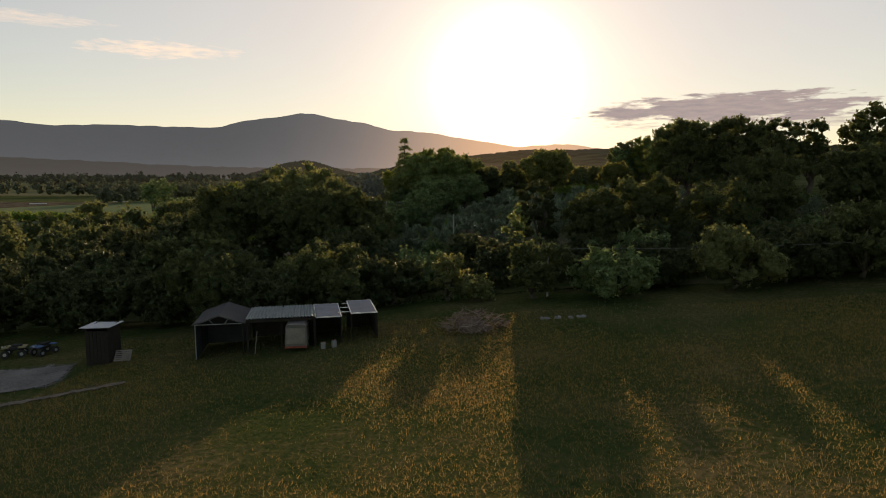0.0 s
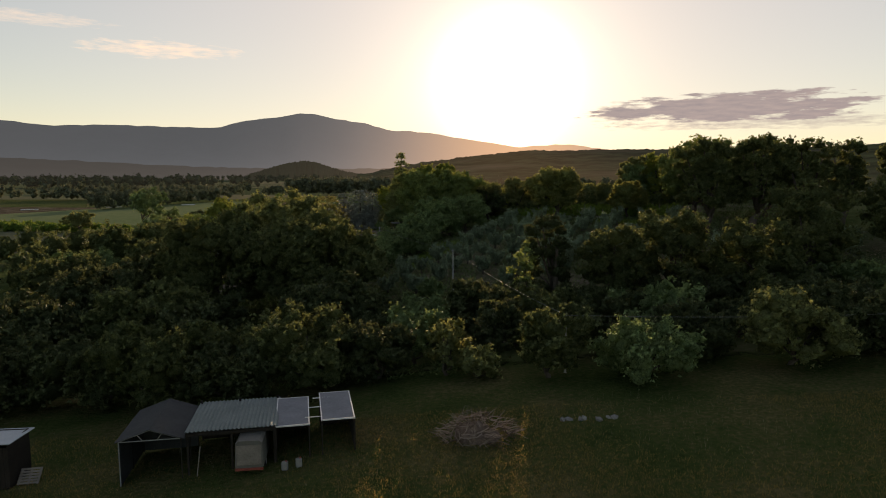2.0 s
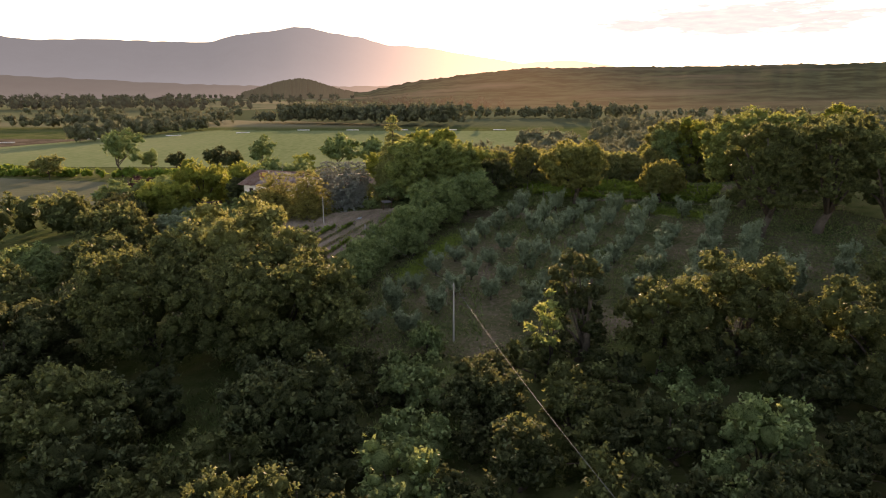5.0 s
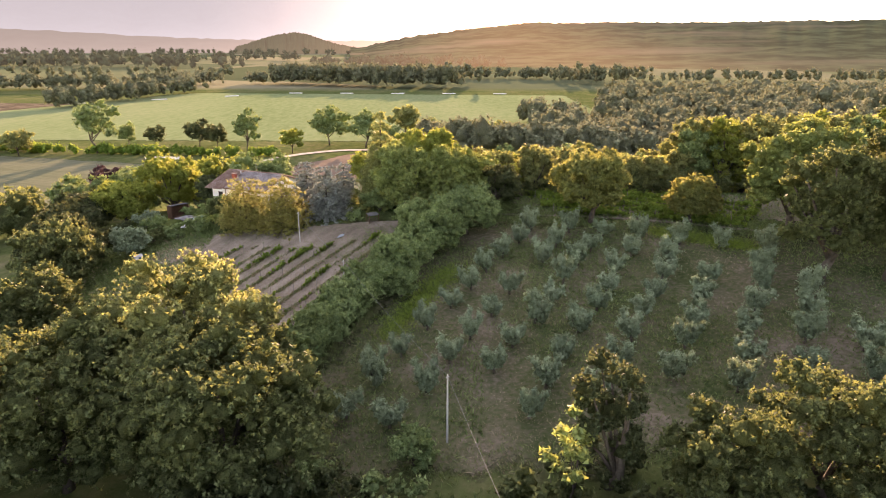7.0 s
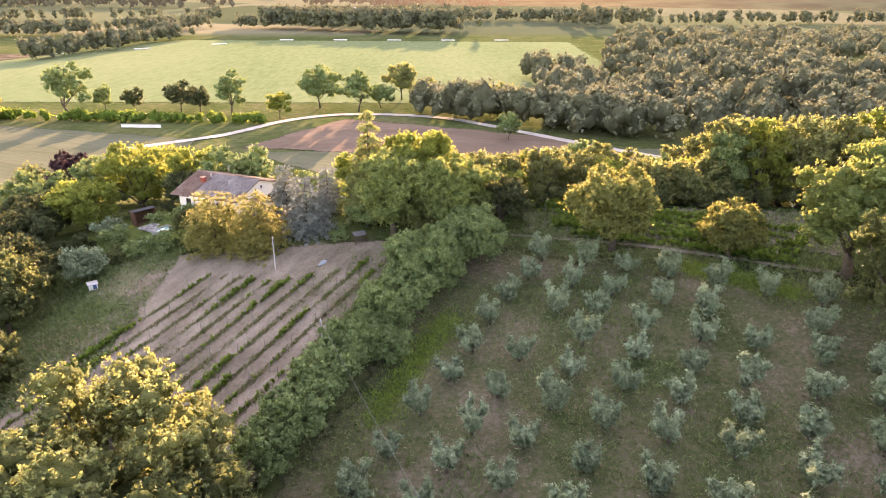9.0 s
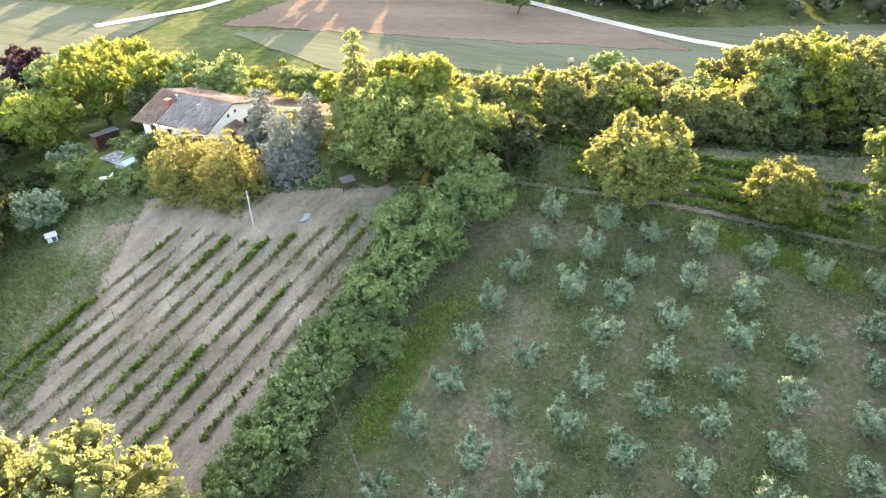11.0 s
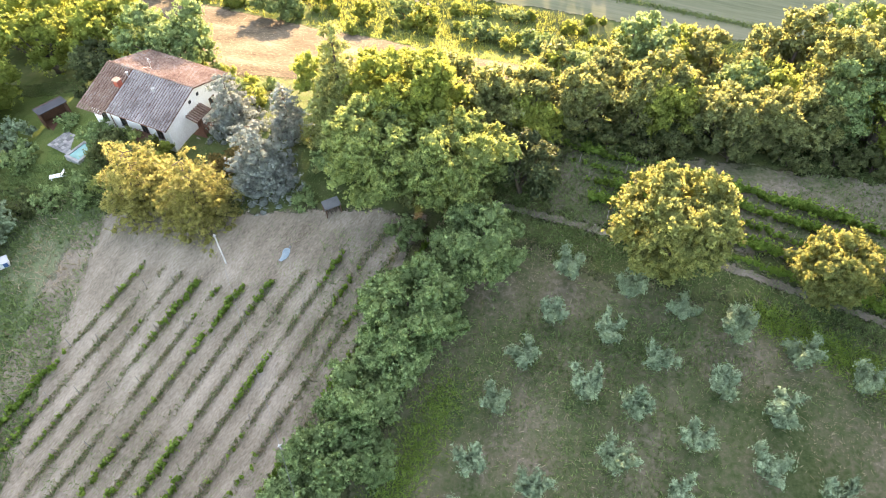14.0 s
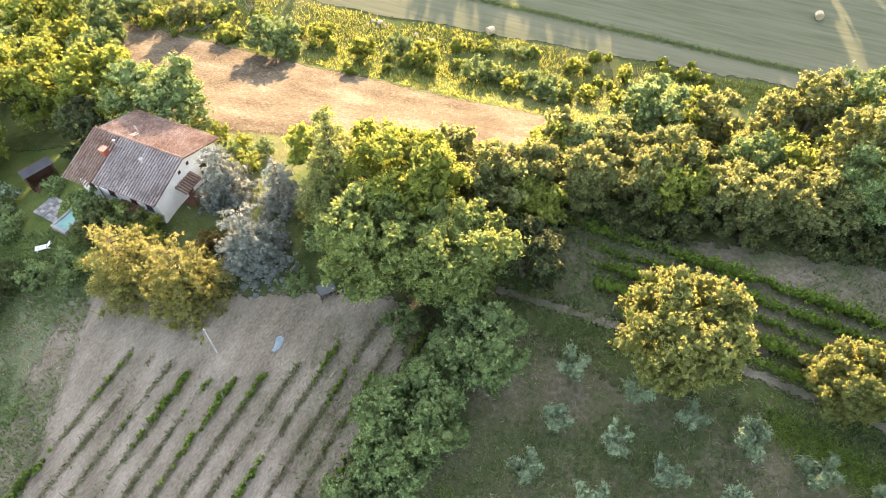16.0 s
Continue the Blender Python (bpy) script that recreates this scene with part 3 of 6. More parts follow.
GROVE = surface("grove_floor", [(0.034, 0.054, 0.020), (0.066, 0.080, 0.036), (0.105, 0.100, 0.062), (0.165, 0.140, 0.106)], 0.15, 2.2, 0.95, bump=0.8, depth=0.12, fade=5.0)

sheet("field_crop", [(-330, 330), (92, 330), (100, 600), (-215, 612)], FIELD_GREEN, 0.12, "wide field of pale green young crop on the valley floor", "field", (60, 40), 1.0)
sheet("field_mown", [(-24, 221.5), (150, 172), (150, 262), (-60, 252)], FIELD_MOWN, 0.10, "mown hay field with faint mowing lines", "field", (50, 16), 0.4)
sheet("field_mown_left", [(-230, 215), (-92, 208), (-76, 268), (-200, 300)], FIELD_MOWN, 0.10, "mown green field below the hill", "field", (30, 20), 0.5)
sheet("field_ploughed", [(-64, 256), (64, 236), (40, 270), (-36, 302)], FIELD_PLOUGH, 0.16, "brown bare field inside the bend of the road", "field", (40, 14), 0.8)
sheet("field_stubble", [(-35, 175), (14, 168), (28, 181.5), (-67, 219)], FIELD_TAN, 0.06, "tan stubble meadow behind the farmhouse", "field", (70, 30), 0.35)
sheet("field_far_tan", [(-420, 420), (-240, 420), (-250, 505), (-430, 520)], FIELD_TAN, 0.10, "pale stubble plot across the valley", "field", (20, 10), 1.0)
sheet("vineyard_floor", [(-46.5, 108), (-14, 104), (1, 148), (-41, 150)], HAY, 0.065, "mown hay-strewn soil of the vineyard", "soil", (60, 60), 0.35)
sheet("grove_floor", [(-22, 88), (72, 86), (58, 125), (0.5, 149.5)], GROVE, 0.04, "patchy grass and dry soil under the olive trees", "soil", (70, 50), 0.4)
sheet("terrace_soil", [(10, 145), (62, 126), (64, 147), (10, 157)], TERRACE, 0.06, "grass and bare soil between the vine rows", "soil", (50, 20), 0.3)
BANK = surface("bank_turf", [(0.070, 0.092, 0.048), (0.115, 0.142, 0.078), (0.165, 0.185, 0.112)], 0.3, 3.5, 0.95, bump=0.8, depth=0.12, fade=3.0)
sheet("bank_turf", [(-66, 110), (-40, 110), (-35.5, 152), (-64, 154)], BANK, 0.045, "rough pale turf on the bank beside the vineyard", "turf", (30, 30), 0.4)
sheet("lawn", [(-62, 154), (-40, 154), (-38, 172), (-62, 176)], LAWN, 0.05, "short garden lawn round the pool", "lawn", (24, 20), 0.3)
lane("road", [(-95, 255), (-71, 273.5), (-58, 296), (-42, 308), (-18, 308), (3, 301), (22, 283), (46, 260), (64, 245), (100, 226), (150, 205)], 4.2, GRAVEL, 0.22, "white gravel farm road bending through the fields", "road")
lane("road_far", [(-128, 1010), (-140, 1090), (-150, 1190)], 9.0, GRAVEL, 0.4, "pale road far out on the plain", "road")
lane("path", [(6, 147.5), (12.5, 145), (20, 141.8), (28.3, 138), (34, 135), (46, 129)], 1.7, DIRT, 0.09, "worn earth path along the terrace", "path", 1.0)
MEADOW = surface("dry_meadow_turf", [(0.038, 0.058, 0.018), (0.060, 0.084, 0.026), (0.096, 0.098, 0.038), (0.170, 0.142, 0.068)], 0.14, 3.2, 0.95, bump=1.0, depth=0.35, fade=6.0)
sheet("meadow_turf", [(-78, -26), (84, -26), (84, 66), (-78, 66)], MEADOW, 0.03, "dry golden-brown turf of the unmown meadow", "turf", (100, 58), 0.5)
sheet("yard", [(-48, 33), (-24, 37.5), (-25.5, 44.5), (-48, 47)], YARD, 0.08, "pale gravel yard beside the sheds", "yard", (26, 14), 0.35)
lane("track_to_shed", [(-40, 31), (-26, 35), (-20, 38.5)], 1.6, DIRT, 0.09, "worn wheel track in the grass", "path", 1.0)


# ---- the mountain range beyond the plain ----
# Far backdrop surface with haze added as a faint glow of its own.
def hazed_backdrop(name, colour, glow, strength, sunward=500.0, spread=900.0, grain=0.006, pale=None):
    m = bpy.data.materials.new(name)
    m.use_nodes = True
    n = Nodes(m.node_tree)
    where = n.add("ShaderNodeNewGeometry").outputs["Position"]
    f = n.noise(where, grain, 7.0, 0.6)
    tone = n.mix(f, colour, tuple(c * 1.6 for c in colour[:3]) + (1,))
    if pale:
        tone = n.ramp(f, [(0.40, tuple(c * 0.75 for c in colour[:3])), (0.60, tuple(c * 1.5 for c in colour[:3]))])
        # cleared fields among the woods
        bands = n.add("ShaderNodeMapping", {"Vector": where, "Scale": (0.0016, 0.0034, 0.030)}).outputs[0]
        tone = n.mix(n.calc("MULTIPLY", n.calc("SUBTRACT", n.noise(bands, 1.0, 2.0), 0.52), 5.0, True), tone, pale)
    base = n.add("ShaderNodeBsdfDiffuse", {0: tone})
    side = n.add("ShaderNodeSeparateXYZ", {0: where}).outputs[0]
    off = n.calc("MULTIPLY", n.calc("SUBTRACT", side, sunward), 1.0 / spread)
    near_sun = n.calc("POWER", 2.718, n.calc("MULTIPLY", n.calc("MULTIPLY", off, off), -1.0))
    # Haze is emitted light, stronger near the ground and orange towards the sun.
    haze_glow = n.add("ShaderNodeEmission", {0: n.mix(near_sun, glow, (1.0, 0.62, 0.36, 1)), 1: n.calc("MULTIPLY", n.calc("ADD", n.calc("MULTIPLY", near_sun, 3.2), n.calc("ADD", 0.82, n.calc("MULTIPLY", n.calc("POWER", 2.718, n.calc("MULTIPLY", n.add("ShaderNodeSeparateXYZ", {0: where}).outputs[2], -1.0 / 90.0)), 0.34))), strength)})
    n.add("ShaderNodeOutputMaterial", {0: n.add("ShaderNodeAddShader", {0: base.outputs[0], 1: haze_glow.outputs[0]}).outputs[0]})
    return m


def range_of_hills(name, dist, depth, profile, material, label, seed, bristle=0.0, crease=0.10):
    """A ridge whose skyline follows (degrees across, degrees up), sloping down towards the plain."""
    rng = np.random.default_rng(seed)
    az = np.linspace(profile[0][0], profile[-1][0], 420)
    p = np.array(profile)
    up = np.interp(az, p[:, 0], p[:, 1])
    for _ in range(5):
        up[1:-1] = (up[:-2] + 2 * up[1:-1] + up[2:]) / 4
    up += 0.03 * np.interp(az, np.linspace(az[0], az[-1], 160), rng.normal(size=160))
    crest = dist * np.tan(np.radians(bristle)) * np.abs(rng.normal(size=len(up)))
    top = dist * np.tan(np.radians(up)) + 12.7
    rows = []
    folds = np.interp(az, np.linspace(az[0], az[-1], 60), rng.normal(size=60))
    for k in np.linspace(0, 1, 16):
        r = dist - depth * k
        z = VALLEY - 4 + (top - VALLEY) * (1 - k) ** 1.35 * (1 + crease * folds * np.sin(k * 3.1))
        z[:] = z if k else top + crest
        a = np.radians(az)
        rows.append(np.stack([r * np.sin(a), r * np.cos(a), z], 1))
    verts = np.stack(rows, 0)
    i = np.arange(verts.shape[0] * verts.shape[1]).reshape(verts.shape[:2])
    quads = np.stack([i[:-1, :-1], i[:-1, 1:], i[1:, 1:], i[1:, :-1]], -1).reshape(-1, 4)
    tagged(linked(name, raw_mesh(name, verts.reshape(-1, 3), quads, smooth=True), material), label, "mountain", kind="structure")


PEAKS = [(a, u + 0.18) for a, u in [(-60, 3.4), (-45, 3.7), (-34.5, 3.75), (-31.5, 3.5), (-27, 3.65), (-19.5, 3.6), (-17.5, 4.2), (-14, 4.65), (-12.2, 5.0), (-10, 4.55), (-7, 4.1), (-4.8, 3.5), (-2.3, 3.45), (0, 3.05), (3, 2.6), (6, 2.1), (9, 2.3), (11.5, 2.2), (14, 1.7), (20, 1.2), (40, 1.0)]]
range_of_hills("backdrop_mountains", 4300, 900, PEAKS, hazed_backdrop("hazed_mountain", (0.03, 0.035, 0.04, 1), (0.48, 0.515, 0.55, 1), 0.155), "hazy blue-grey mountain range on the horizon", 11)
KNOLL = [(-17.2, 0.0), (-16, 0.35), (-14.8, 0.75), (-13.4, 1.05), (-12.4, 1.18), (-11.4, 1.0), (-10.2, 0.6), (-9, 0.25), (-7.6, 0.0)]
range_of_hills("backdrop_knoll", 2900, 260, KNOLL, hazed_backdrop("hazed_knoll", (0.035, 0.045, 0.025, 1), (0.55, 0.45, 0.36, 1), 0.02), "low wooded knoll rising from the plain", 13)
RIDGE = [(-8, 0.0), (-6, 0.3), (-3.2, 0.87), (0.3, 1.35), (3.7, 1.73), (7.1, 2.06), (9, 1.96), (11.9, 2.03), (18, 2.03), (23, 2.03), (27, 2.08), (31, 2.06), (33, 2.2), (45, 2.3), (62, 2.2)]
range_of_hills("backdrop_ridge", 2400, 1250, RIDGE, hazed_backdrop("hazed_ridge", (0.040, 0.050, 0.026, 1), (0.50, 0.43, 0.40, 1), 0.0095, 200.0, 420.0, 0.014, (0.105, 0.095, 0.062, 1)), "hazy wooded ridge with cleared fields across the valley", 14, 0.035, 0.02)
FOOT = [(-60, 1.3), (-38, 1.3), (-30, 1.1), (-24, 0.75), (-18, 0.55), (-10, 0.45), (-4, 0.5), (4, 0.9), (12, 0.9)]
range_of_hills("backdrop_foothills", 3350, 500, FOOT, hazed_backdrop("hazed_foothill", (0.03, 0.038, 0.03, 1), (0.56, 0.50, 0.47, 1), 0.085), "dim wooded foothills before the mountains", 12)


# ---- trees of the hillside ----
# Gold leaves put the evening sun on these two crowns into the colour.
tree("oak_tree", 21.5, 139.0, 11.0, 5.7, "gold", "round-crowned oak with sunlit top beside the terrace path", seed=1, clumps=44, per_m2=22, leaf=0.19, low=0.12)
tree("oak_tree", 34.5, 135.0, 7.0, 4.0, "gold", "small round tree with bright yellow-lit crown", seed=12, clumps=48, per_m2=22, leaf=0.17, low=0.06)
tree("oak_tree", 3.6, 139.5, 7.4, 4.4, "bush", "dull grey-green tree with a gold-lit branch at the hedge end", seed=3, clumps=30, per_m2=22, leaf=0.2, low=0.05)
tree("hedge_tree", -2.6, 132.6, 8.0, 4.9, "bush", "dense green tree in the hedge by the vineyard", seed=4, clumps=36, per_m2=22, leaf=0.2, low=0.05)
for k, (x, y, h, r) in enumerate([(-5.6, 125.6, 6.0, 3.6), (-8.6, 120.8, 5.4, 3.3), (-10.8, 116.4, 4.8, 3.1), (-12.8, 111.6, 4.6, 3.2), (-14.6, 107.2, 4.2, 3.0), (-4.8, 121.0, 4.0, 2.4), (-7.2, 123.2, 5.0, 2.8), (-9.8, 118.6, 4.6, 2.6), (-11.9, 114.0, 4.2, 2.6), (-4.2, 128.9, 5.8, 3.2), (0.2, 136.2, 5.6, 3.0)]):
    tree("hedge_tree", x, y, h, r, "bush", "leafy green hedgerow tree between vineyard and olives", seed=20 + k, clumps=16, per_m2=22, leaf=0.19, low=0.0, group="hedgerow trees")
# the tall clump between farmhouse and grove
tree("oak_tree", -6.5, 148.8, 12.5, 5.4, "ash", "full-leaved oak with a broad rounded crown above the vineyard", seed=31, clumps=42, per_m2=20, leaf=0.21, low=0.1)
tree("oak_tree", 1.6, 146.8, 12.0, 5.6, "ash", "broad-crowned oak at the head of the hedge", seed=32, clumps=42, per_m2=20, leaf=0.21, low=0.1)
# Bright leaves carry the sunlit yellow of this crown in their colour.
tree("oak_tree", -2.6, 154.8, 13.4, 5.6, "bright", "broad-crowned oak in the clump by the house", seed=33, clumps=40, per_m2=18, leaf=0.22, low=0.15)
tree("pine_tree", 8.6, 149.0, 7.5, 3.6, "dark", "blue-green pine with a low spreading crown", seed=34, clumps=14, per_m2=14, low=0.1)
conifer("fir_tree", -10.6, 157.0, 16.0, 4.6, "fir", "tall light-green fir with tiered boughs", seed=35, tiers=18, blunt=0.15, per_m2=34, leaf=0.3)
conifer("cedar_tree", -24.3, 160.8, 7.8, 3.6, "cedar", "blue-grey cedar beside the farmhouse", seed=36, tiers=11, blunt=0.4, leaf=0.2, per_m2=22, group="cedars by the house")
conifer("cedar_tree", -17.4, 159.0, 7.2, 3.0, "cedar", "dark blue-grey cedar among the garden trees", seed=37, tiers=11, blunt=0.35, leaf=0.2, per_m2=22, group="cedars by the house")
conifer("cedar_tree", -19.2, 151.6, 8.8, 4.2, "cedar", "pale grey-blue cedar with dense needles", seed=38, tiers=12, blunt=0.45, leaf=0.2, per_m2=22, group="cedars by the house")
conifer("thuja_tree", -32.2, 149.8, 8.2, 4.8, "thuja", "golden-lit thuja with feathery sprays by the vineyard", seed=39, tiers=12, droop=0.1, group="thujas", blunt=0.6, per_m2=24, leaf=0.2, core=0.45)
conifer("thuja_tree", -25.6, 147.8, 8.4, 5.0, "thuja", "golden-lit thuja with wide drooping sprays", seed=40, tiers=12, droop=0.2, group="thujas", blunt=0.55, per_m2=24, leaf=0.2, core=0.45)
tree("plum_tree", -81.0, 201.0, 11.0, 5.0, "plum", "dark purple-leaved plum tree at the garden edge", seed=42, clumps=18, per_m2=9, leaf=0.3)
tree("tree", -13.6, 163.0, 9.0, 3.4, "bright", "bright yellow-green tree behind the fir", seed=41, clumps=14, per_m2=13)
# garden trees round the house
for k, (x, y, h, r, kind) in enumerate([(-36.5, 176.0, 9.5, 6.0, "bush"), (-46.0, 180.0, 10.0, 6.0, "bright"), (-57.0, 181.0, 13.0, 6.5, "bright"), (-62.0, 170.0, 9.0, 5.5, "bright"), (-45.5, 173.0, 6.0, 3.6, "dark"), (-66.0, 158.0, 8.0, 5.0, "dark"), (-68.0, 190.0, 11.0, 6.0, "bush"), (-52.0, 192.0, 9.0, 4.0, "bush"), (-60.0, 147.0, 7.0, 5.0, "dark"), (-50.5, 147.5, 4.6, 3.0, "olive"), (-64.0, 201.0, 12.0, 6.5, "bright"), (-58.5, 205.0, 8.0, 4.6, "bush"), (-73.0, 177.0, 10.0, 6.0, "bush"), (-57.0, 193.5, 10.0, 5.0, "bright"), (-70.0, 168.0, 8.0, 5.0, "dark")]):
    tree("garden_tree", x, y, h, r, kind, "leafy garden tree near the farmhouse" if kind != "olive" else "grey-green fig tree beside the vineyard", seed=50 + k, clumps=18, per_m2=10, leaf=0.27, low=0.08)
# Shrubs at (-2.4, 148.6) and (-3.0, 143.6) are added to block sun streaks.
for k, (x, y, h, r, kind) in enumerate([(-31.3, 153.6, 2.8, 2.2, "bright"), (-38.6, 156.2, 4.0, 2.6, "shade_green"), (-41.0, 151.8, 2.8, 2.2, "bush"), (-37.2, 151.8, 2.6, 2.0, "ash"), (-45.0, 151.2, 2.4, 2.0, "bush"), (-48.4, 150.6, 2.6, 2.2, "shade_green"), (-43.0, 161.5, 1.5, 1.4, "bush"), (-47.5, 164.5, 1.6, 1.6, "bush"), (-51.5, 158.5, 2.6, 2.4, "bush"), (-55.0, 163.0, 3.0, 2.6, "olive"), (-57.0, 157.0, 3.2, 3.0, "dark"), (-14.2, 148.4, 1.7, 1.7, "bush"), (-39.8, 158.7, 4.0, 2.0, "bush"), (-32.4, 155.9, 3.4, 2.0, "bright"), (-33.6, 155.9, 3.8, 1.9, "shade_green"), (-35.8, 156.8, 4.1, 2.0, "ash"), (-37.8, 157.8, 3.8, 1.9, "shade_green"), (-41.6, 160.0, 2.5, 1.8, "bush"), (-2.4, 148.6, 4.6, 3.2, "oak"), (-3.0, 143.6, 2.6, 2.2, "bush"), (5.4, 151.6, 5.0, 3.2, "oak"), (-10.6, 152.2, 4.2, 2.8, "bush"), (-26.0, 168.5, 2.0, 1.8, "bush"), (-23.5, 165.5, 2.4, 1.9, "bright"), (-47.2, 169.8, 1.8, 1.3, "dark"), (-33.6, 176.6, 2.2, 1.7, "bright"), (-31.0, 174.6, 2.0, 1.7, "bush"), (-28.6, 172.6, 2.1, 1.6, "bright"), (-25.4, 170.6, 1.9, 1.6, "bright"), (-22.0, 169.2, 2.0, 1.6, "bush"), (-24.8, 153.4, 2.6, 1.9, "bronze"), (-22.8, 155.6, 2.2, 1.5, "bronze")]):
    tree("shrub", x, y, h, r, kind, "bronze-brown leafy shrub beside the porch steps" if kind == "bronze" else "dense green garden shrub", "shrub", seed=70 + k, clumps=9, per_m2=20, leaf=0.2, low=0.0, group="garden shrubs")
# belt of trees on the brow behind the terrace
rng = np.random.default_rng(5)
k = 0
# Bright leaves in the mix put sunlit tops into the colour of the belt.
for x in np.arange(11, 78, 4.6):
    for row in (0, 1, 2):
        if row == 2 and x < 24:
            continue
        y = 158.5 - 0.13 * (x - 12) + (0.0, 5.0, 15.5)[row] + rng.uniform(-1.5, 1.5)
        h = (rng.uniform(7.4, 10.2), rng.uniform(9.0, 11.5), rng.uniform(11.0, 14.0))[row] + 0.05 * (x - 12) + (3.6 if x > 43 else -2.6 if x > 29 and row < 2 else 0.0)
        tree("oak_tree", x + rng.uniform(-1.5, 1.5), y, h, rng.uniform(2.7, 4.1) * (1.25 if x > 35 else 1.0), ("oak", "bright", "oak", "bush", "oak")[k % 5], "oak in the belt of trees along the brow", seed=100 + k, clumps=26, per_m2=(15, 10, 9)[row], leaf=0.25 + 0.03 * row, low=0.04, group="brow trees", sink=1.0)
        k += 1
for k, (x, y, h, r) in enumerate([(6.5, 158.0, 8.5, 4.2), (10.0, 155.5, 6.5, 3.6), (2.5, 161.0, 9.0, 4.2), (-6.0, 161.5, 9.0, 4.0), (13.5, 165.0, 9.0, 4.0)]):
    tree("oak_tree", x, y, h, r, ("oak", "bright")[k % 2], "oak in the belt of trees along the brow", seed=140 + k, clumps=15, per_m2=11, leaf=0.34, low=0.0, group="brow trees", sink=0.5)
rng = np.random.default_rng(6)
# Shade-coloured shrubs added to close the sunlit gaps below the belt.
for k, x in enumerate(np.arange(13, 76, 4.6)):
    tree("bush", x + rng.uniform(-1, 1), 155.6 - 0.16 * (x - 12) + rng.uniform(-0.8, 0.8), rng.uniform(2.2, 3.6), rng.uniform(2.0, 2.8), "shade_green", "dark shrub at the foot of the belt of trees", "bush", seed=700 + k, clumps=9, per_m2=9, leaf=0.24, low=0.0, group="shrubs under the brow trees")
# big trees on the east side of the grove
# Lit first crown and shaded rest are told apart by leaf colour.
for k, (x, y, h, r) in enumerate([(45.0, 129.0, 15.0, 6.6), (55.0, 123.0, 14.0, 6.0), (41.6, 115.5, 16.6, 4.6), (48.6, 114.5, 16.4, 4.2), (55.6, 111.5, 15.2, 3.6), (61.2, 111.5, 14.6, 3.6), (69.5, 105.5, 16.0, 5.6), (58.0, 92.0, 11.0, 5.5)]):
    tree("oak_tree", x, y, h, r, "ash" if k == 0 else "shade_green", "tall dark oak standing at the edge of the grove" if k else "tall full-leaved oak with a sunlit crown by the grove", seed=150 + k, clumps=22, per_m2=10, leaf=0.27, low=0.08)
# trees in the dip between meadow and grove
# Shade of the dip lies in the leaf colour; the first crown stays lighter.
for k, (x, y, h, r, kind) in enumerate([(-23.0, 100.0, 15.2, 8.6, "oak"), (-17.0, 91.0, 13.2, 8.2, "shade_green"), (-30.0, 92.0, 14.6, 8.0, "shade_green"), (-38.0, 100.0, 9.5, 6.0, "dark"), (-44.0, 90.0, 10.0, 7.0, "dark"), (-55.0, 136.0, 11.0, 6.0, "shade_green"), (-59.5, 143.0, 10.0, 5.5, "dark"), (-50.0, 121.0, 9.0, 6.0, "shade_green"), (-58.0, 108.0, 11.0, 7.0, "shade_green"), (-30.0, 74.0, 8.5, 6.0, "shade_green"), (-42.0, 72.0, 8.5, 6.0, "dark"), (-54.0, 84.0, 9.0, 6.5, "dark"), (-12.5, 76.0, 7.0, 5.0, "dark"), (-66.0, 126.0, 9.0, 6.0, "bush")]):
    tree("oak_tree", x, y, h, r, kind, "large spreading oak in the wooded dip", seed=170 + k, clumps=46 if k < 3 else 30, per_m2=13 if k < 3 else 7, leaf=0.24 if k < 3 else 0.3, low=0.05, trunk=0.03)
for k, (x, y, h, r, kind) in enumerate([(12.5, 88.2, 11.6, 2.7, "dark"), (18.6, 83.6, 9.4, 4.0, "shade_green"), (26.0, 85.0, 10.6, 4.6, "shade_green"), (34.0, 78.0, 9.4, 4.6, "shade_green"), (40.6, 84.0, 12.2, 5.0, "shade_green"), (3.0, 78.0, 5.5, 3.5, "dark"), (-2.0, 92.0, 3.4, 2.0, "bush"), (-10.0, 90.0, 2.4, 1.7, "bush")]):
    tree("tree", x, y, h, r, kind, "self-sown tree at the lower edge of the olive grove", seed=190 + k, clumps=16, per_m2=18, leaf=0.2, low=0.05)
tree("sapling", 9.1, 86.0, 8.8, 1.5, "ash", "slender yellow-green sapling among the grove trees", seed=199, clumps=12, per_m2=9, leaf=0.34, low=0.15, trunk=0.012)
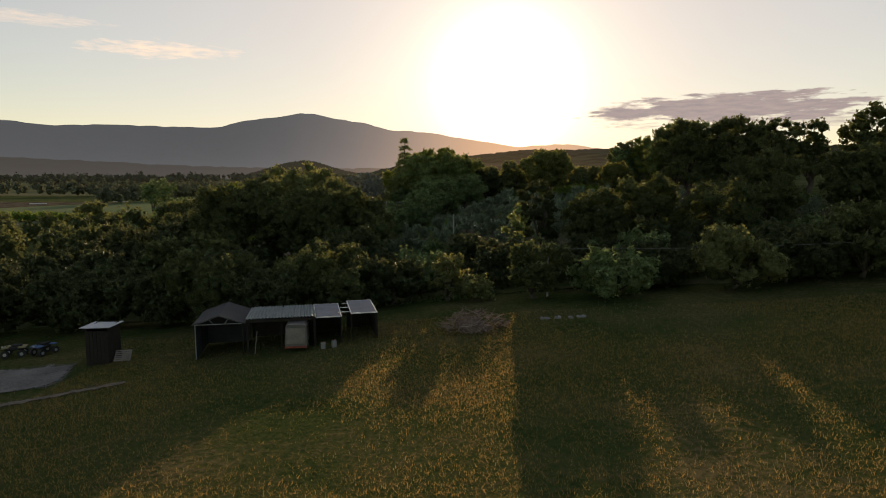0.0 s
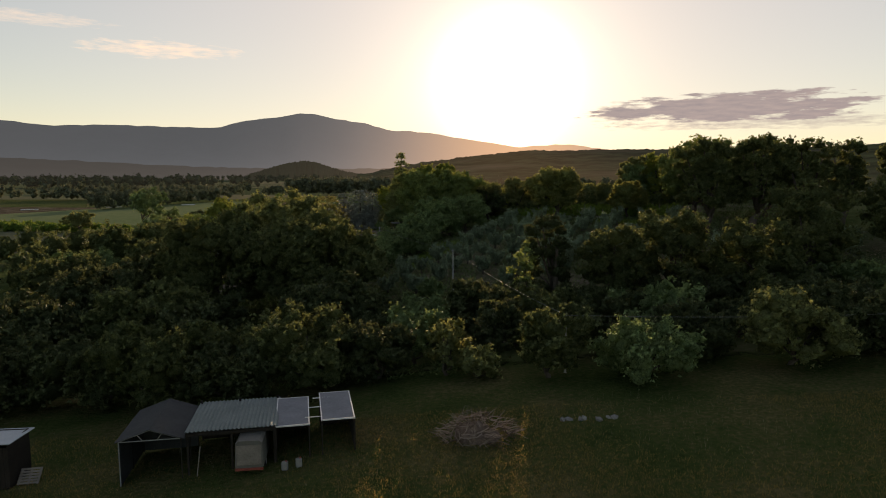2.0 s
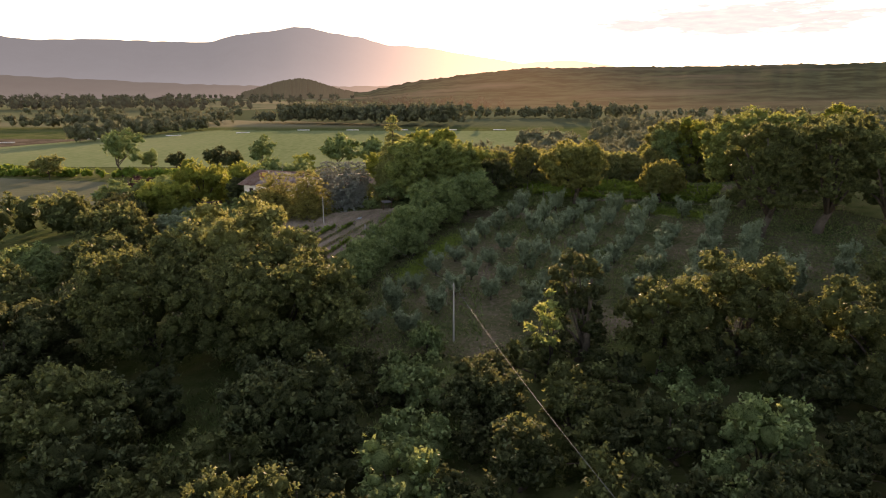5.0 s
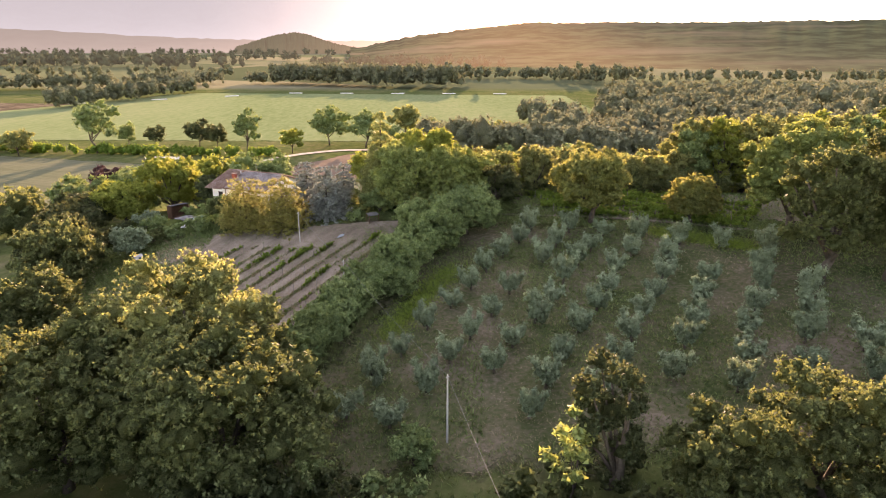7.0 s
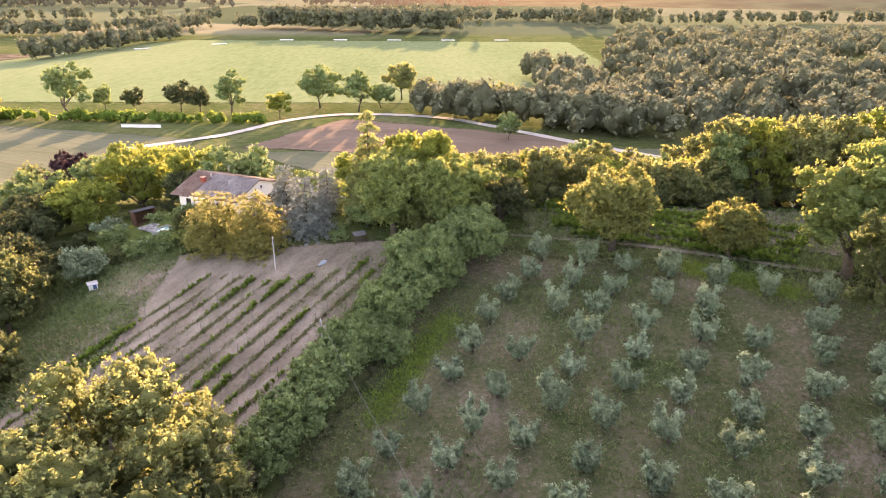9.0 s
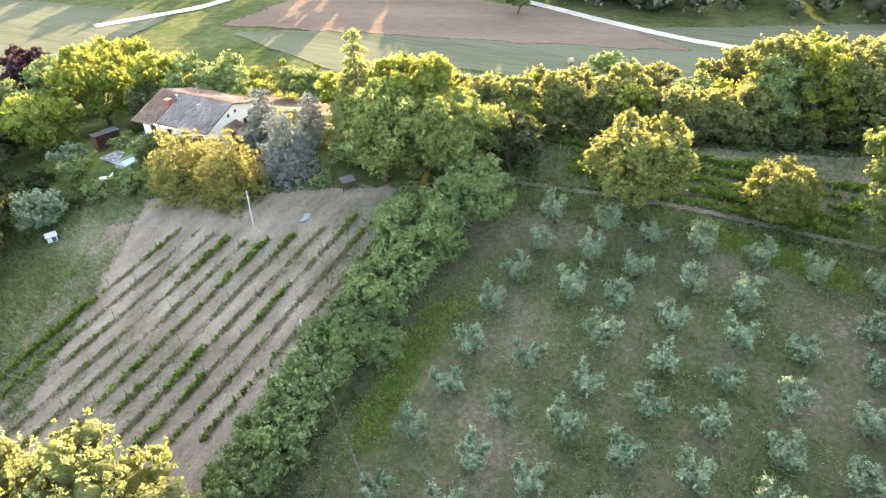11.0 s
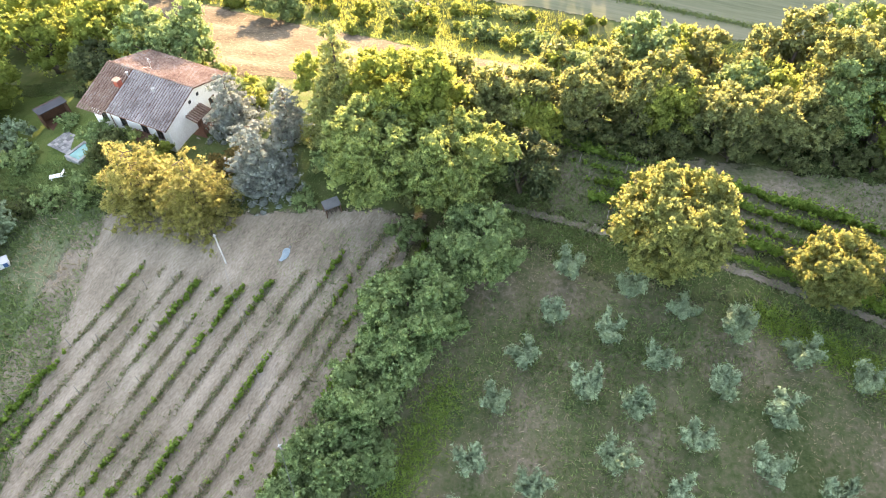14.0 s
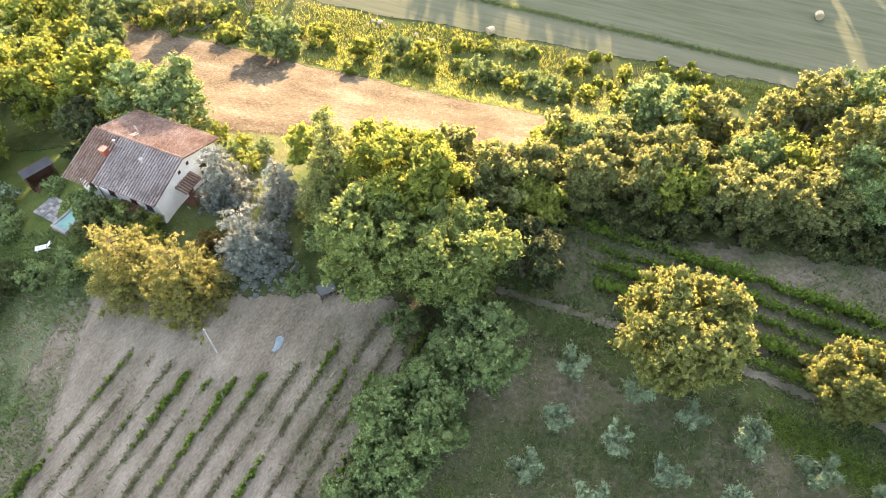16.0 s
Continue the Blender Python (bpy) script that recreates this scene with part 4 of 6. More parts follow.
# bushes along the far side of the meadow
# The darkest leaf kinds put the shaded look of these bushes into the colour.
for k, (x, y, h, r, kind) in enumerate([(-20.5, 57.5, 6.2, 4.4, "shade_green"), (-26.5, 59.0, 5.0, 4.0, "dark"), (-10.8, 60.0, 6.0, 4.4, "shade_green"), (-5.5, 61.0, 4.6, 3.0, "dark"), (0.0, 60.0, 5.0, 1.7, "oak"), (2.4, 58.2, 2.4, 1.6, "oak"), (7.6, 57.0, 5.4, 2.5, "shade_green"), (14.2, 56.2, 4.2, 3.3, "bush"), (19.0, 61.0, 4.4, 3.4, "dark"), (25.8, 58.0, 5.6, 3.8, "oak"), (31.5, 60.0, 5.0, 4.0, "dark"), (38.0, 59.0, 6.6, 4.6, "shade_green"), (46.0, 61.0, 6.0, 4.6, "dark"), (-34.0, 57.5, 5.5, 4.4, "dark"), (-42.0, 57.0, 6.0, 4.6, "dark"), (-15.4, 55.5, 5.0, 3.0, "dark")]):
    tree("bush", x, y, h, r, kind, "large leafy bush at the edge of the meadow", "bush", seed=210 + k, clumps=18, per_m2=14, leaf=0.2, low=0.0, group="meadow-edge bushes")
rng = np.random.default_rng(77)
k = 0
# Undergrowth mostly in dark leaf colours, in place of the shade down here.
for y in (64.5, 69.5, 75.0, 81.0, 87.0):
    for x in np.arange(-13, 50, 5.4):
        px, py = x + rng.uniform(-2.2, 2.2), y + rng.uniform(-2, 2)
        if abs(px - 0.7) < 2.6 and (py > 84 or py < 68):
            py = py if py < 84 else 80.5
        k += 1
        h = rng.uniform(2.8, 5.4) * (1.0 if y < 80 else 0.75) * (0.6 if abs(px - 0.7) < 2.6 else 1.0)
        tree("bush", px, py, h, rng.uniform(2.5, 3.6), ("dark", "shade_green", "dark", "bush")[k % 4], "dense leafy shrub in the overgrown dip", "bush", seed=600 + k, clumps=10, per_m2=4.8, leaf=0.27, low=0.0, group="undergrowth of the dip")
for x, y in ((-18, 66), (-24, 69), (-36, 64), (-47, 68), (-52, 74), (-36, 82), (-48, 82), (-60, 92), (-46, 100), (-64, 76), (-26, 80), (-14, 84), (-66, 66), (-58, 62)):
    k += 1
    tree("bush", x, y, rng.uniform(5, 7.5), rng.uniform(3.6, 5.0), ("dark", "shade_green", "dark")[k % 3], "tall dense thicket in the overgrown dip", "bush", seed=600 + k, clumps=13, per_m2=4.8, leaf=0.3, low=0.0, group="undergrowth of the dip")
for k, (x, y) in enumerate([(-48.0, 62.0), (-37.5, 50.5)]):
    conifer("cypress_tree", x, y, 7.5, 0.8, "dark", "slim dark cypress near the yard", seed=230 + k, tiers=16, droop=-0.3, blunt=0.5)

# ---- olive grove ----
def olive(seed):
    """An olive pruned open: a few upright feathery tufts round a hollow middle."""
    rng = np.random.default_rng(seed)
    root = thing("olive_tree", pose(0, 0, -50), "young silver-green olive tree pruned into upright tufts", "olive tree", "olive grove")
    centres, radii = [], []
    wood = tube([(0, 0, -0.2), (0.03, 0, 0.55)], [0.12, 0.09], 6)
    tufts_here = 4 + seed % 2
    for k in range(tufts_here):
        a = k * 2 * math.pi / tufts_here + rng.uniform(-0.35, 0.35)
        out, top = rng.uniform(0.6, 1.05), rng.uniform(1.35, 2.2)
        tip = np.array([out * math.cos(a), out * math.sin(a), top])
        tube([(0.03, 0, 0.5), tip * (0.55, 0.55, 0.5), tip], [0.06, 0.045, 0.012], 5, wood)
        for s in (0.5, 0.68, 0.86, 1.02):
            for _ in range(2):
                centres.append(tip * (s * 0.95, s * 0.95, s) + rng.uniform(-0.2, 0.2, 3))
                radii.append(rng.uniform(0.27, 0.40) * (1.25 - 0.4 * s))
    for _ in range(3):
        centres.append((*rng.uniform(-0.3, 0.3, 2), rng.uniform(0.8, 1.1)))
        radii.append(0.36)
    verts, inner, tris = leaves_on(rng, centres, radii, 70, 0.15, 0.26, 1.3, 0.5, (0.75, 1.2), 0.74, 0.6)
    linked("crown", raw_mesh("crown", verts, None, tris, twigs=inner), LEAF["olive"], root)
    part("trunk", wood, BARK, root, smooth=True)
    return root


OLIVES = [olive(300 + k) for k in range(6)]
rng = np.random.default_rng(8)
count = 0
for i in range(-9, 6):
    for j in range(-3, 14):
        x, y = 3.39 + 2.35 * i + 4.49 * j + rng.normal() * 0.22, 120.85 + 4.40 * i - 2.39 * j + rng.normal() * 0.22
        edge = -8.7 + (y - 111) * 0.5 + 3.0
        if x < edge or y < 95 - 0.05 * x or y > 143.0 - 0.48 * (x - 10) or x > 56 or (x - 21.5) ** 2 + (y - 139) ** 2 < 9:
            continue
        if x > 40 and y > 104:
            continue
        if rng.random() < 0.04:
            continue
        s = rng.uniform(1.12, 1.42)
        m = pose(x, y, lay(x, y), 0, 0, rng.uniform(0, 360)) @ Matrix.Diagonal((s, s, s * rng.uniform(0.9, 1.12), 1))
        copy_thing(OLIVES[count % 6], m)
        count += 1
for ob in OLIVES:
    for o in (*ob.children_recursive, ob):
        bpy.data.objects.remove(o)


# ---- trees of the valley ----
FAR = [(-135, 298, 18.5, 6.0, "bush"), (-130, 313, 9.0, 3.0, "bush"), (-119, 313, 8.0, 3.2, "dark"), (-101, 313, 9.5, 4.4, "dark"), (-93, 311, 8.5, 4.0, "dark"), (-79, 305, 15.0, 4.2, "bush"), (-60, 300, 8.8, 3.4, "bright"), (-49, 321, 13.6, 6.0, "bush"), (-33, 314, 14.0, 5.0, "bush"), (-18, 340, 13.5, 5.5, "oak"), (-161, 290, 8.6, 4.5, "oak"), (-25, 322, 8.0, 4.0, "bush"), (-8, 330, 9.0, 4.5, "oak"), (6, 318, 10.0, 4.6, "bush"), (20, 308, 11.0, 5.0, "oak"), (20.5, 268, 8.0, 2.8, "bush")]
for k, (x, y, h, r, kind) in enumerate(FAR):
    tree("field_tree", x, y, h * 1.12, r * 1.3, kind, "single tree standing along the field edge in the valley", seed=400 + k, clumps=12, per_m2=5, leaf=0.42, low=0.18, trunk=0.02)
rng = np.random.default_rng(21)


def row_of(n, a, b, wide):
    t = rng.uniform(0, 1, n)
    p = np.array(a) * (1 - t)[:, None] + np.array(b) * t[:, None]
    return p + rng.normal(size=(n, 2)) * wide


hedge = np.concatenate([row_of(170, (-230, 304), (-62, 292), 1.4), row_of(60, (-240, 330), (-160, 300), 2.0)])
woodland("field_hedge", hedge, rng.uniform(1.8, 3.4, len(hedge)), LEAF["vine"], "low green hedge between road and field", 0.6, 2.5, 3, 31, 0.6)
slope = np.concatenate([row_of(90, (-14, 300), (58, 262), 5.0) + (10, 12), scatter(rng, 330, 40, 190, 262, 420), scatter(rng, 130, 120, 260, 210, 330)])
woodland("valley_wood", slope, rng.uniform(7, 14, len(slope)), LEAF["wood"], "dense deciduous wood on the valley side", 0.9, 0.75, 4, 32, 0.42)
right = scatter(rng, 420, 92, 420, 400, 610)
right = right[right[:, 0] > 70 + 0.35 * (right[:, 1] - 400)]
woodland("valley_wood_far", right, rng.uniform(9, 15, len(right)), LEAF["wood"], "wide dark wood across the valley", 1.1, 0.4, 4, 33)
pop = np.concatenate([row_of(120, (-172, 735), (-83, 700), 9.0), row_of(120, (-83, 700), (10, 672), 9.0), row_of(60, (-150, 790), (10, 740), 14.0), row_of(26, (120, 755), (215, 760), 7.0)])
woodland("poplar_grove", pop, rng.uniform(17, 25, len(pop)), LEAF["wood"], "tall poplar plantation beyond the crop field", 1.2, 0.6, 5, 34, 0.2)
lines = np.concatenate([row_of(130, (-740, 1200), (-553, 1590), 22), row_of(80, (-398, 637), (-270, 681), 7), row_of(40, (-270, 685), (-240, 735), 10), row_of(80, (-252, 468), (-217, 622), 5), row_of(14, (-280, 850), (-262, 870), 10), row_of(30, (-205, 735), (-175, 745), 5), row_of(130, (110, 800), (620, 830), 7), row_of(90, (-60, 850), (200, 860), 9), row_of(60, (-640, 660), (-400, 640), 10), row_of(40, (-520, 860), (-330, 880), 10)])
woodland("field_rows", lines, rng.uniform(8, 16, len(lines)), LEAF["wood"], "rows of trees between the fields of the plain", 1.3, 0.4, 4, 35, 0.32)
distant = np.concatenate([row_of(80, (-900, 1250), (-300, 1150), 25), row_of(60, (-250, 1250), (100, 1200), 20), row_of(90, (-1300, 1700), (-300, 1650), 40), row_of(80, (-1500, 2300), (-100, 2300), 50)])
# Far trees with the haze glow put into their material.
HAZED = hazed_backdrop("hazed_trees", (0.05, 0.06, 0.035, 1), (0.50, 0.42, 0.36, 1), 0.011, 130.0, 330.0, 0.05)
MASS["hazed_trees"] = HAZED
woodland("backdrop_trees", distant, rng.uniform(12, 22, len(distant)), HAZED, "far lines of trees on the plain", 3.2, 0.08, 3, 36, 0.45)
left = scatter(rng, 60, -150, -84, 120, 205)
woodland("slope_wood", left, rng.uniform(6, 10, len(left)), LEAF["shade_green"], "thicket on the slope towards the valley", 0.6, 2.2, 4, 38, 0.45)
scrub = np.concatenate([row_of(34, (-40, 212), (34, 196), 3.0), row_of(24, (-60, 214), (-30, 222), 4.0), row_of(14, (20, 206), (44, 200), 3.0)])
woodland("bank_scrub", scrub, rng.uniform(0.9, 1.7, len(scrub)), LEAF["bright"], "sunlit scrub on the bank above the hay field", 0.26, 7.0, 4, 39, 0.8)
for k, (x, y, h, r, kind) in enumerate([(-14.4, 204.6, 4.2, 2.4, "bright"), (-7.6, 206.6, 3.8, 2.3, "bush"), (-3.8, 204.0, 4.0, 2.5, "bright"), (-2.6, 200.2, 1.6, 1.2, "bright"), (5.6, 199.6, 2.8, 2.9, "bush"), (9.4, 199.0, 2.2, 1.8, "bush"), (10.4, 195.4, 1.9, 1.4, "bright"), (15.4, 195.0, 3.4, 3.1, "bush"), (17.0, 193.6, 2.8, 2.4, "bush"), (22.6, 193.6, 2.6, 1.8, "bright"), (27.5, 192.8, 2.4, 1.7, "bright"), (32.5, 191.0, 6.0, 3.2, "bush"), (21.8, 202.4, 2.8, 1.3, "bright"), (29.8, 200.0, 2.6, 1.1, "bright"), (10.8, 207.6, 1.5, 1.3, "bush"), (13.4, 206.6, 1.5, 1.4, "bush"), (6.6, 208.2, 1.7, 1.6, "bright"), (3.0, 209.0, 1.4, 1.9, "bright"), (-28.8, 205.6, 6.4, 4.6, "bush"), (-57.2, 215.5, 5.2, 3.4, "bush"), (-47.5, 214.6, 5.2, 3.8, "oak"), (-22.0, 211.0, 3.0, 2.4, "bright"), (37.0, 192.5, 3.4, 2.6, "bright"), (-38.5, 210.0, 2.4, 2.0, "bright")]):
    tree("bank_bush", x, y, h, r, kind, "sunlit bush on the bank above the hay field", "bush", seed=260 + k, clumps=11, per_m2=9, leaf=0.3, low=0.0, group="bank bushes")
for k, (x, y, s) in enumerate([(-13.6, 216.5, 0.5), (-12.4, 216.0, 0.7), (-11.4, 215.2, 0.5), (-12.8, 214.6, 0.4), (-5.6, 212.6, 0.5), (-2.6, 210.8, 0.6), (-3.4, 211.6, 0.35), (-14.6, 215.6, 0.4)]):
    st = thing("field_boulder", pose(x, y, lay(x, y), 0, 0, 47 * k), "pale boulder on the grassy bank", "stone", "bank boulders")
    v = ICO_V * (s, s * 0.8, s * 0.6) * (1 + 0.16 * rng.normal(size=(len(ICO_V), 1))) + (0, 0, 0.25 * s)
    linked("stone_body", raw_mesh("stone_body", v, None, ICO_T), BOULDER, st)


# ---- farmhouse ----
PLASTER = surface("white_plaster", [(0.62, 0.59, 0.55), (0.72, 0.70, 0.67), (0.79, 0.775, 0.75)], 0.5, 6.0, 0.9, bump=0.15)
GREYTILE = surface("lichened_tile", [(0.15, 0.132, 0.128), (0.235, 0.212, 0.208), (0.31, 0.286, 0.282), (0.38, 0.355, 0.35)], 0.4, 5.0, 0.9, bump=0.4, per_island=0.16)
TILE = surface("clay_tile", [(0.13, 0.088, 0.072), (0.20, 0.135, 0.108), (0.255, 0.185, 0.155), (0.30, 0.25, 0.225)], 0.35, 5.0, 0.9, bump=0.4, per_island=0.16)
WOOD = surface("brown_timber", [(0.07, 0.035, 0.022), (0.13, 0.065, 0.04)], 1.5, 12.0, 0.75, bump=0.4)
GREYWOOD = surface("weathered_timber", [(0.16, 0.14, 0.12), (0.28, 0.25, 0.22)], 1.5, 14.0, 0.85, bump=0.4)
STONE = surface("grey_stone_slab", [(0.13, 0.13, 0.13), (0.21, 0.21, 0.205), (0.30, 0.29, 0.28)], 0.8, 8.0, 0.9, bump=0.5, per_object=0.4)
DARKROOF = surface("dark_felt", [(0.035, 0.038, 0.045), (0.06, 0.062, 0.07)], 0.8, 8.0, 0.85, bump=0.3)
WHITE = surface("white_plastic", [(0.66, 0.66, 0.64), (0.78, 0.78, 0.77)], 1.0, 9.0, 0.45, bump=0.05)
STEEL = surface("galvanised_steel", [(0.36, 0.38, 0.40), (0.48, 0.50, 0.52)], 1.2, 10.0, 0.45, metal=0.7, bump=0.1)
RUST = surface("rusty_tin", [(0.12, 0.06, 0.04), (0.20, 0.11, 0.075)], 1.0, 8.0, 0.8, bump=0.3)
CONCRETE = surface("concrete", [(0.33, 0.32, 0.30), (0.45, 0.44, 0.42)], 0.8, 9.0, 0.9, bump=0.3)
BLACK = surface("dark_rubber", [(0.02, 0.02, 0.02), (0.04, 0.04, 0.04)], 2.0, 12.0, 0.8, bump=0.2)
BLUE = surface("blue_paint", [(0.04, 0.09, 0.20), (0.07, 0.14, 0.28)], 1.5, 9.0, 0.5, bump=0.1)
# Shed timber, near black: the shade inside is put into this colour.
SHADED_WOOD = surface("dark_shaded_timber", [(0.014, 0.012, 0.010), (0.032, 0.026, 0.021)], 1.5, 12.0, 0.8, bump=0.4)
RED = surface("faded_red_paint", [(0.22, 0.05, 0.035), (0.32, 0.09, 0.06)], 1.5, 9.0, 0.6, bump=0.1)


def glass_material():
    m = bpy.data.materials.new("window_glass")
    m.use_nodes = True
    n = Nodes(m.node_tree)
    shader = n.add("ShaderNodeBsdfPrincipled", {"Base Color": (0.03, 0.035, 0.04, 1), "Roughness": 0.06, "Specular IOR Level": 0.6})
    n.add("ShaderNodeOutputMaterial", {0: shader.outputs[0]})
    return m


def water_material():
    m = bpy.data.materials.new("pool_water")
    m.use_nodes = True
    n = Nodes(m.node_tree)
    where = n.add("ShaderNodeNewGeometry").outputs["Position"]
    colour = n.ramp(n.noise(where, 0.8, 3.0), [(0.35, (0.10, 0.25, 0.24)), (0.65, (0.16, 0.34, 0.31))])
    shader = n.add("ShaderNodeBsdfPrincipled", {"Base Color": colour, "Roughness": 0.05, "IOR": 1.33})
    finish(n, shader, n.noise(where, 5.0, 3.0), 0.15, 0.03)
    n.add("ShaderNodeOutputMaterial", {0: shader.outputs[0]})
    return m


GLASS, WATER = glass_material(), water_material()


def tile_slope(x0, x1, ridge, eave, col=0.38, course=0.42, seed=1):
    """Half-round clay tiles laid in columns from ridge to eave; ridge and eave are (y, z)."""
    rng = np.random.default_rng(seed)
    (ya, za), (yb, zb) = ridge, eave
    run = math.hypot(yb - ya, zb - za)
    down = np.array([0, (yb - ya) / run, (zb - za) / run])
    nrm = np.array([0, -down[2], down[1]])
    if nrm[2] < 0:
        nrm = -nrm
    V, Q = [], []
    arc = [(-1.0, 0.0), (-0.72, 0.55), (0.0, 0.95), (0.72, 0.55), (1.0, 0.0)]
    for c in range(int((x1 - x0) / col)):
        for k in range(int(run / course) + 1):
            s0, s1 = k * course, min((k + 1) * course + 0.06, run + 0.08)
            jx, jz = rng.normal() * 0.012, rng.normal() * 0.008
            base = len(V)
            for s, lift, wide in ((s0, 0.0, 0.29), (s1, 0.05, 0.35)):
                for ax, az in arc:
                    V.append(np.array([x0 + (c + 0.5) * col + jx + ax * wide * col, ya, za]) + down * s + nrm * (az * col * 0.42 + lift + jz))
            for q in range(4):
                Q.append((base + q, base + q + 1, base + 6 + q, base + 5 + q))
    return np.array(V), np.array(Q)


def slab(a, b, c, d, thick):
    """A plate between four corners, with its thickness below."""
    bm = bmesh.new()
    top = [bm.verts.new(p) for p in (a, b, c, d)]
    low = [bm.verts.new((p[0], p[1], p[2] - thick)) for p in (a, b, c, d)]
    bm.faces.new(top)
    bm.faces.new(low[::-1])
    for k in range(4):
        bm.faces.new((top[k], low[k], low[(k + 1) % 4], top[(k + 1) % 4]))
    bmesh.ops.recalc_face_normals(bm, faces=bm.faces)
    return bm


def pane_in(parent, at, size, face, name="window"):
    """A window or door: frame, sill and pane. face is the turn about z; the wall lies behind it."""
    w, h = size
    turn = (0, 0, face)
    m = pose(*at, 0, 0, face)
    bm = bmesh.new()
    for sx, sz, dx, dz in ((w + 0.16, 0.08, 0, h / 2), (w + 0.16, 0.08, 0, -h / 2), (0.08, h, w / 2, 0), (0.08, h, -w / 2, 0), (0.05, h, 0, 0)):
        box((sx, 0.10, sz), (dx, 0, dz), bm=bm)
    frame_ob = part(name, bm, WOOD, parent, "brown timber window frame")
    frame_ob.matrix_basis = m
    glass = part("pane", box((w, 0.03, h)), GLASS, frame_ob)
    sill = part("sill", box((w + 0.3, 0.22, 0.06), (0, 0.04, -h / 2 - 0.08)), STONE, frame_ob)
    return frame_ob


def farmhouse():
    zb = 3.2
    root = thing("farmhouse", pose(-28.9, 162.2, zb, 0, 0, 157) @ Matrix.Diagonal((0.92, 0.92, 0.96, 1)), "white plastered farmhouse with an old clay-tiled gable roof", "house")
    L, W, top, eave = 12.6, 5.7, 6.35, 4.55
    rise = (top - eave) / W
    # walls with thickness: fronts and the two gables
    for name, y in (("front_wall", W - 0.15), ("back_wall", -W + 0.15)):
        part(name, box((L - 0.6, 0.3, eave + 0.9), (L / 2, y, (eave - 0.9) / 2)), PLASTER, root)
    for x in (0.15, L - 0.15):
        bm = bmesh.new()
        ring = [(-W, -0.9), (W, -0.9), (W, eave), (0, top), (-W, eave)]
        a = [bm.verts.new((x - 0.15, y, z)) for y, z in ring]
        b = [bm.verts.new((x + 0.15, y, z)) for y, z in ring]
        bm.faces.new(a), bm.faces.new(b[::-1])
        for k in range(5):
            bm.faces.new((a[k], b[k], b[(k + 1) % 5], a[(k + 1) % 5]))
        bmesh.ops.recalc_face_normals(bm, faces=bm.faces)
        part("gable_wall", bm, PLASTER, root)
    # roof: boards, then tiles
    over = 0.6
    low = eave - rise * over + 0.08
    roof = part("roof", slab((-0.35, 0, top + 0.1), (L + 0.35, 0, top + 0.1), (L + 0.35, W + over, low), (-0.35, W + over, low), 0.12), WOOD, root, "tiled gable roof")
    part("roof_back", slab((L + 0.35, 0, top + 0.1), (-0.35, 0, top + 0.1), (-0.35, -W - over, low), (L + 0.35, -W - over, low), 0.12), WOOD, root)
    for name, x0, x1, side, seed in (("front_tiles", -0.4, 9.2, 1, 1), ("front_tiles_old", 9.2, L + 0.9, 1, 2), ("back_tiles", -0.4, L + 0.4, -1, 3)):
        far = W + over + (0.7 if name == "front_tiles_old" else 0.05)
        v, q = tile_slope(x0, x1, (0, top + 0.12), (side * far, top + 0.12 - (far / (W + over)) * (top + 0.1 - low)), seed=seed)
        linked(name, raw_mesh(name, v, q, smooth=True), GREYTILE if name == "front_tiles" else TILE, roof, "weathered clay tiles grey with lichen" if name == "front_tiles" else "weathered pinkish clay tiles", kind="stuff")
    v, q = tile_slope(-0.2, 0.2, (0, 0), (13.2, 0), 0.4, 0.4, 4)
    ridge_v = np.column_stack([v[:, 1] - 0.3, v[:, 0], v[:, 2] * 1.3 + top + 0.16])
    linked("ridge_tiles", raw_mesh("ridge_tiles", ridge_v, q, smooth=True), TILE, roof, kind="stuff")
    # gutter along the front eave
    part("gutter", tube([(-0.3, W + over + 0.06, low - 0.08), (9.2, W + over + 0.06, low - 0.08)], 0.07, 6), RUST, root)
    part("downpipe", tube([(9.3, W + 0.1, low - 0.1), (9.3, W + 0.1, -0.8)], 0.05, 6), RUST, root)
    # chimney, vent cowls, skylight, aerial
    chimney = part("chimney", box((0.75, 0.75, 1.1), (9.6, 2.6, 5.9), bevel=0.03), RED, root, "brick-red chimney stack")
    part("chimney_cap", box((0.95, 0.95, 0.10), (9.6, 2.6, 6.48), bevel=0.02), TILE, chimney)
    part("vent", tube([(4.4, 2.0, 5.6), (4.4, 2.0, 6.2), (4.4, 2.0, 6.35)], [0.2, 0.2, 0.28], 9), CONCRETE, root)
    part("vent", tube([(9.3, 1.0, 5.9), (9.3, 1.0, 6.5), (9.3, 1.0, 6.62)], [0.12, 0.12, 0.2], 9), STEEL, root)
    part("skylight", box((0.8, 1.1, 0.10), (8.2, -1.3, 6.08), (18, 0, 0), 0.02), WHITE, root, "white roof window")
    aerial = tube([(7.2, -1.2, 5.9), (7.2, -1.2, 8.0)], 0.025, 5)
    for k in range(4):
        tube([(7.2 - 0.35, -1.2, 7.3 + 0.18 * k), (7.2 + 0.35, -1.2, 7.3 + 0.18 * k)], 0.012, 4, aerial)
    part("aerial", aerial, STEEL, root, "thin rooftop aerial")
    # openings
    for x in (1.6, 4.0, 7.4, 10.6):
        pane_in(root, (x, W + 0.02, 2.9), (0.9, 1.2), 0)
    for y, z in ((1.0, 4.95), (-0.6, 5.1)):
        part("gable_vent", box((0.06, 0.42, 0.42), (-0.02, y, z)), BLACK, root, "small dark square opening")
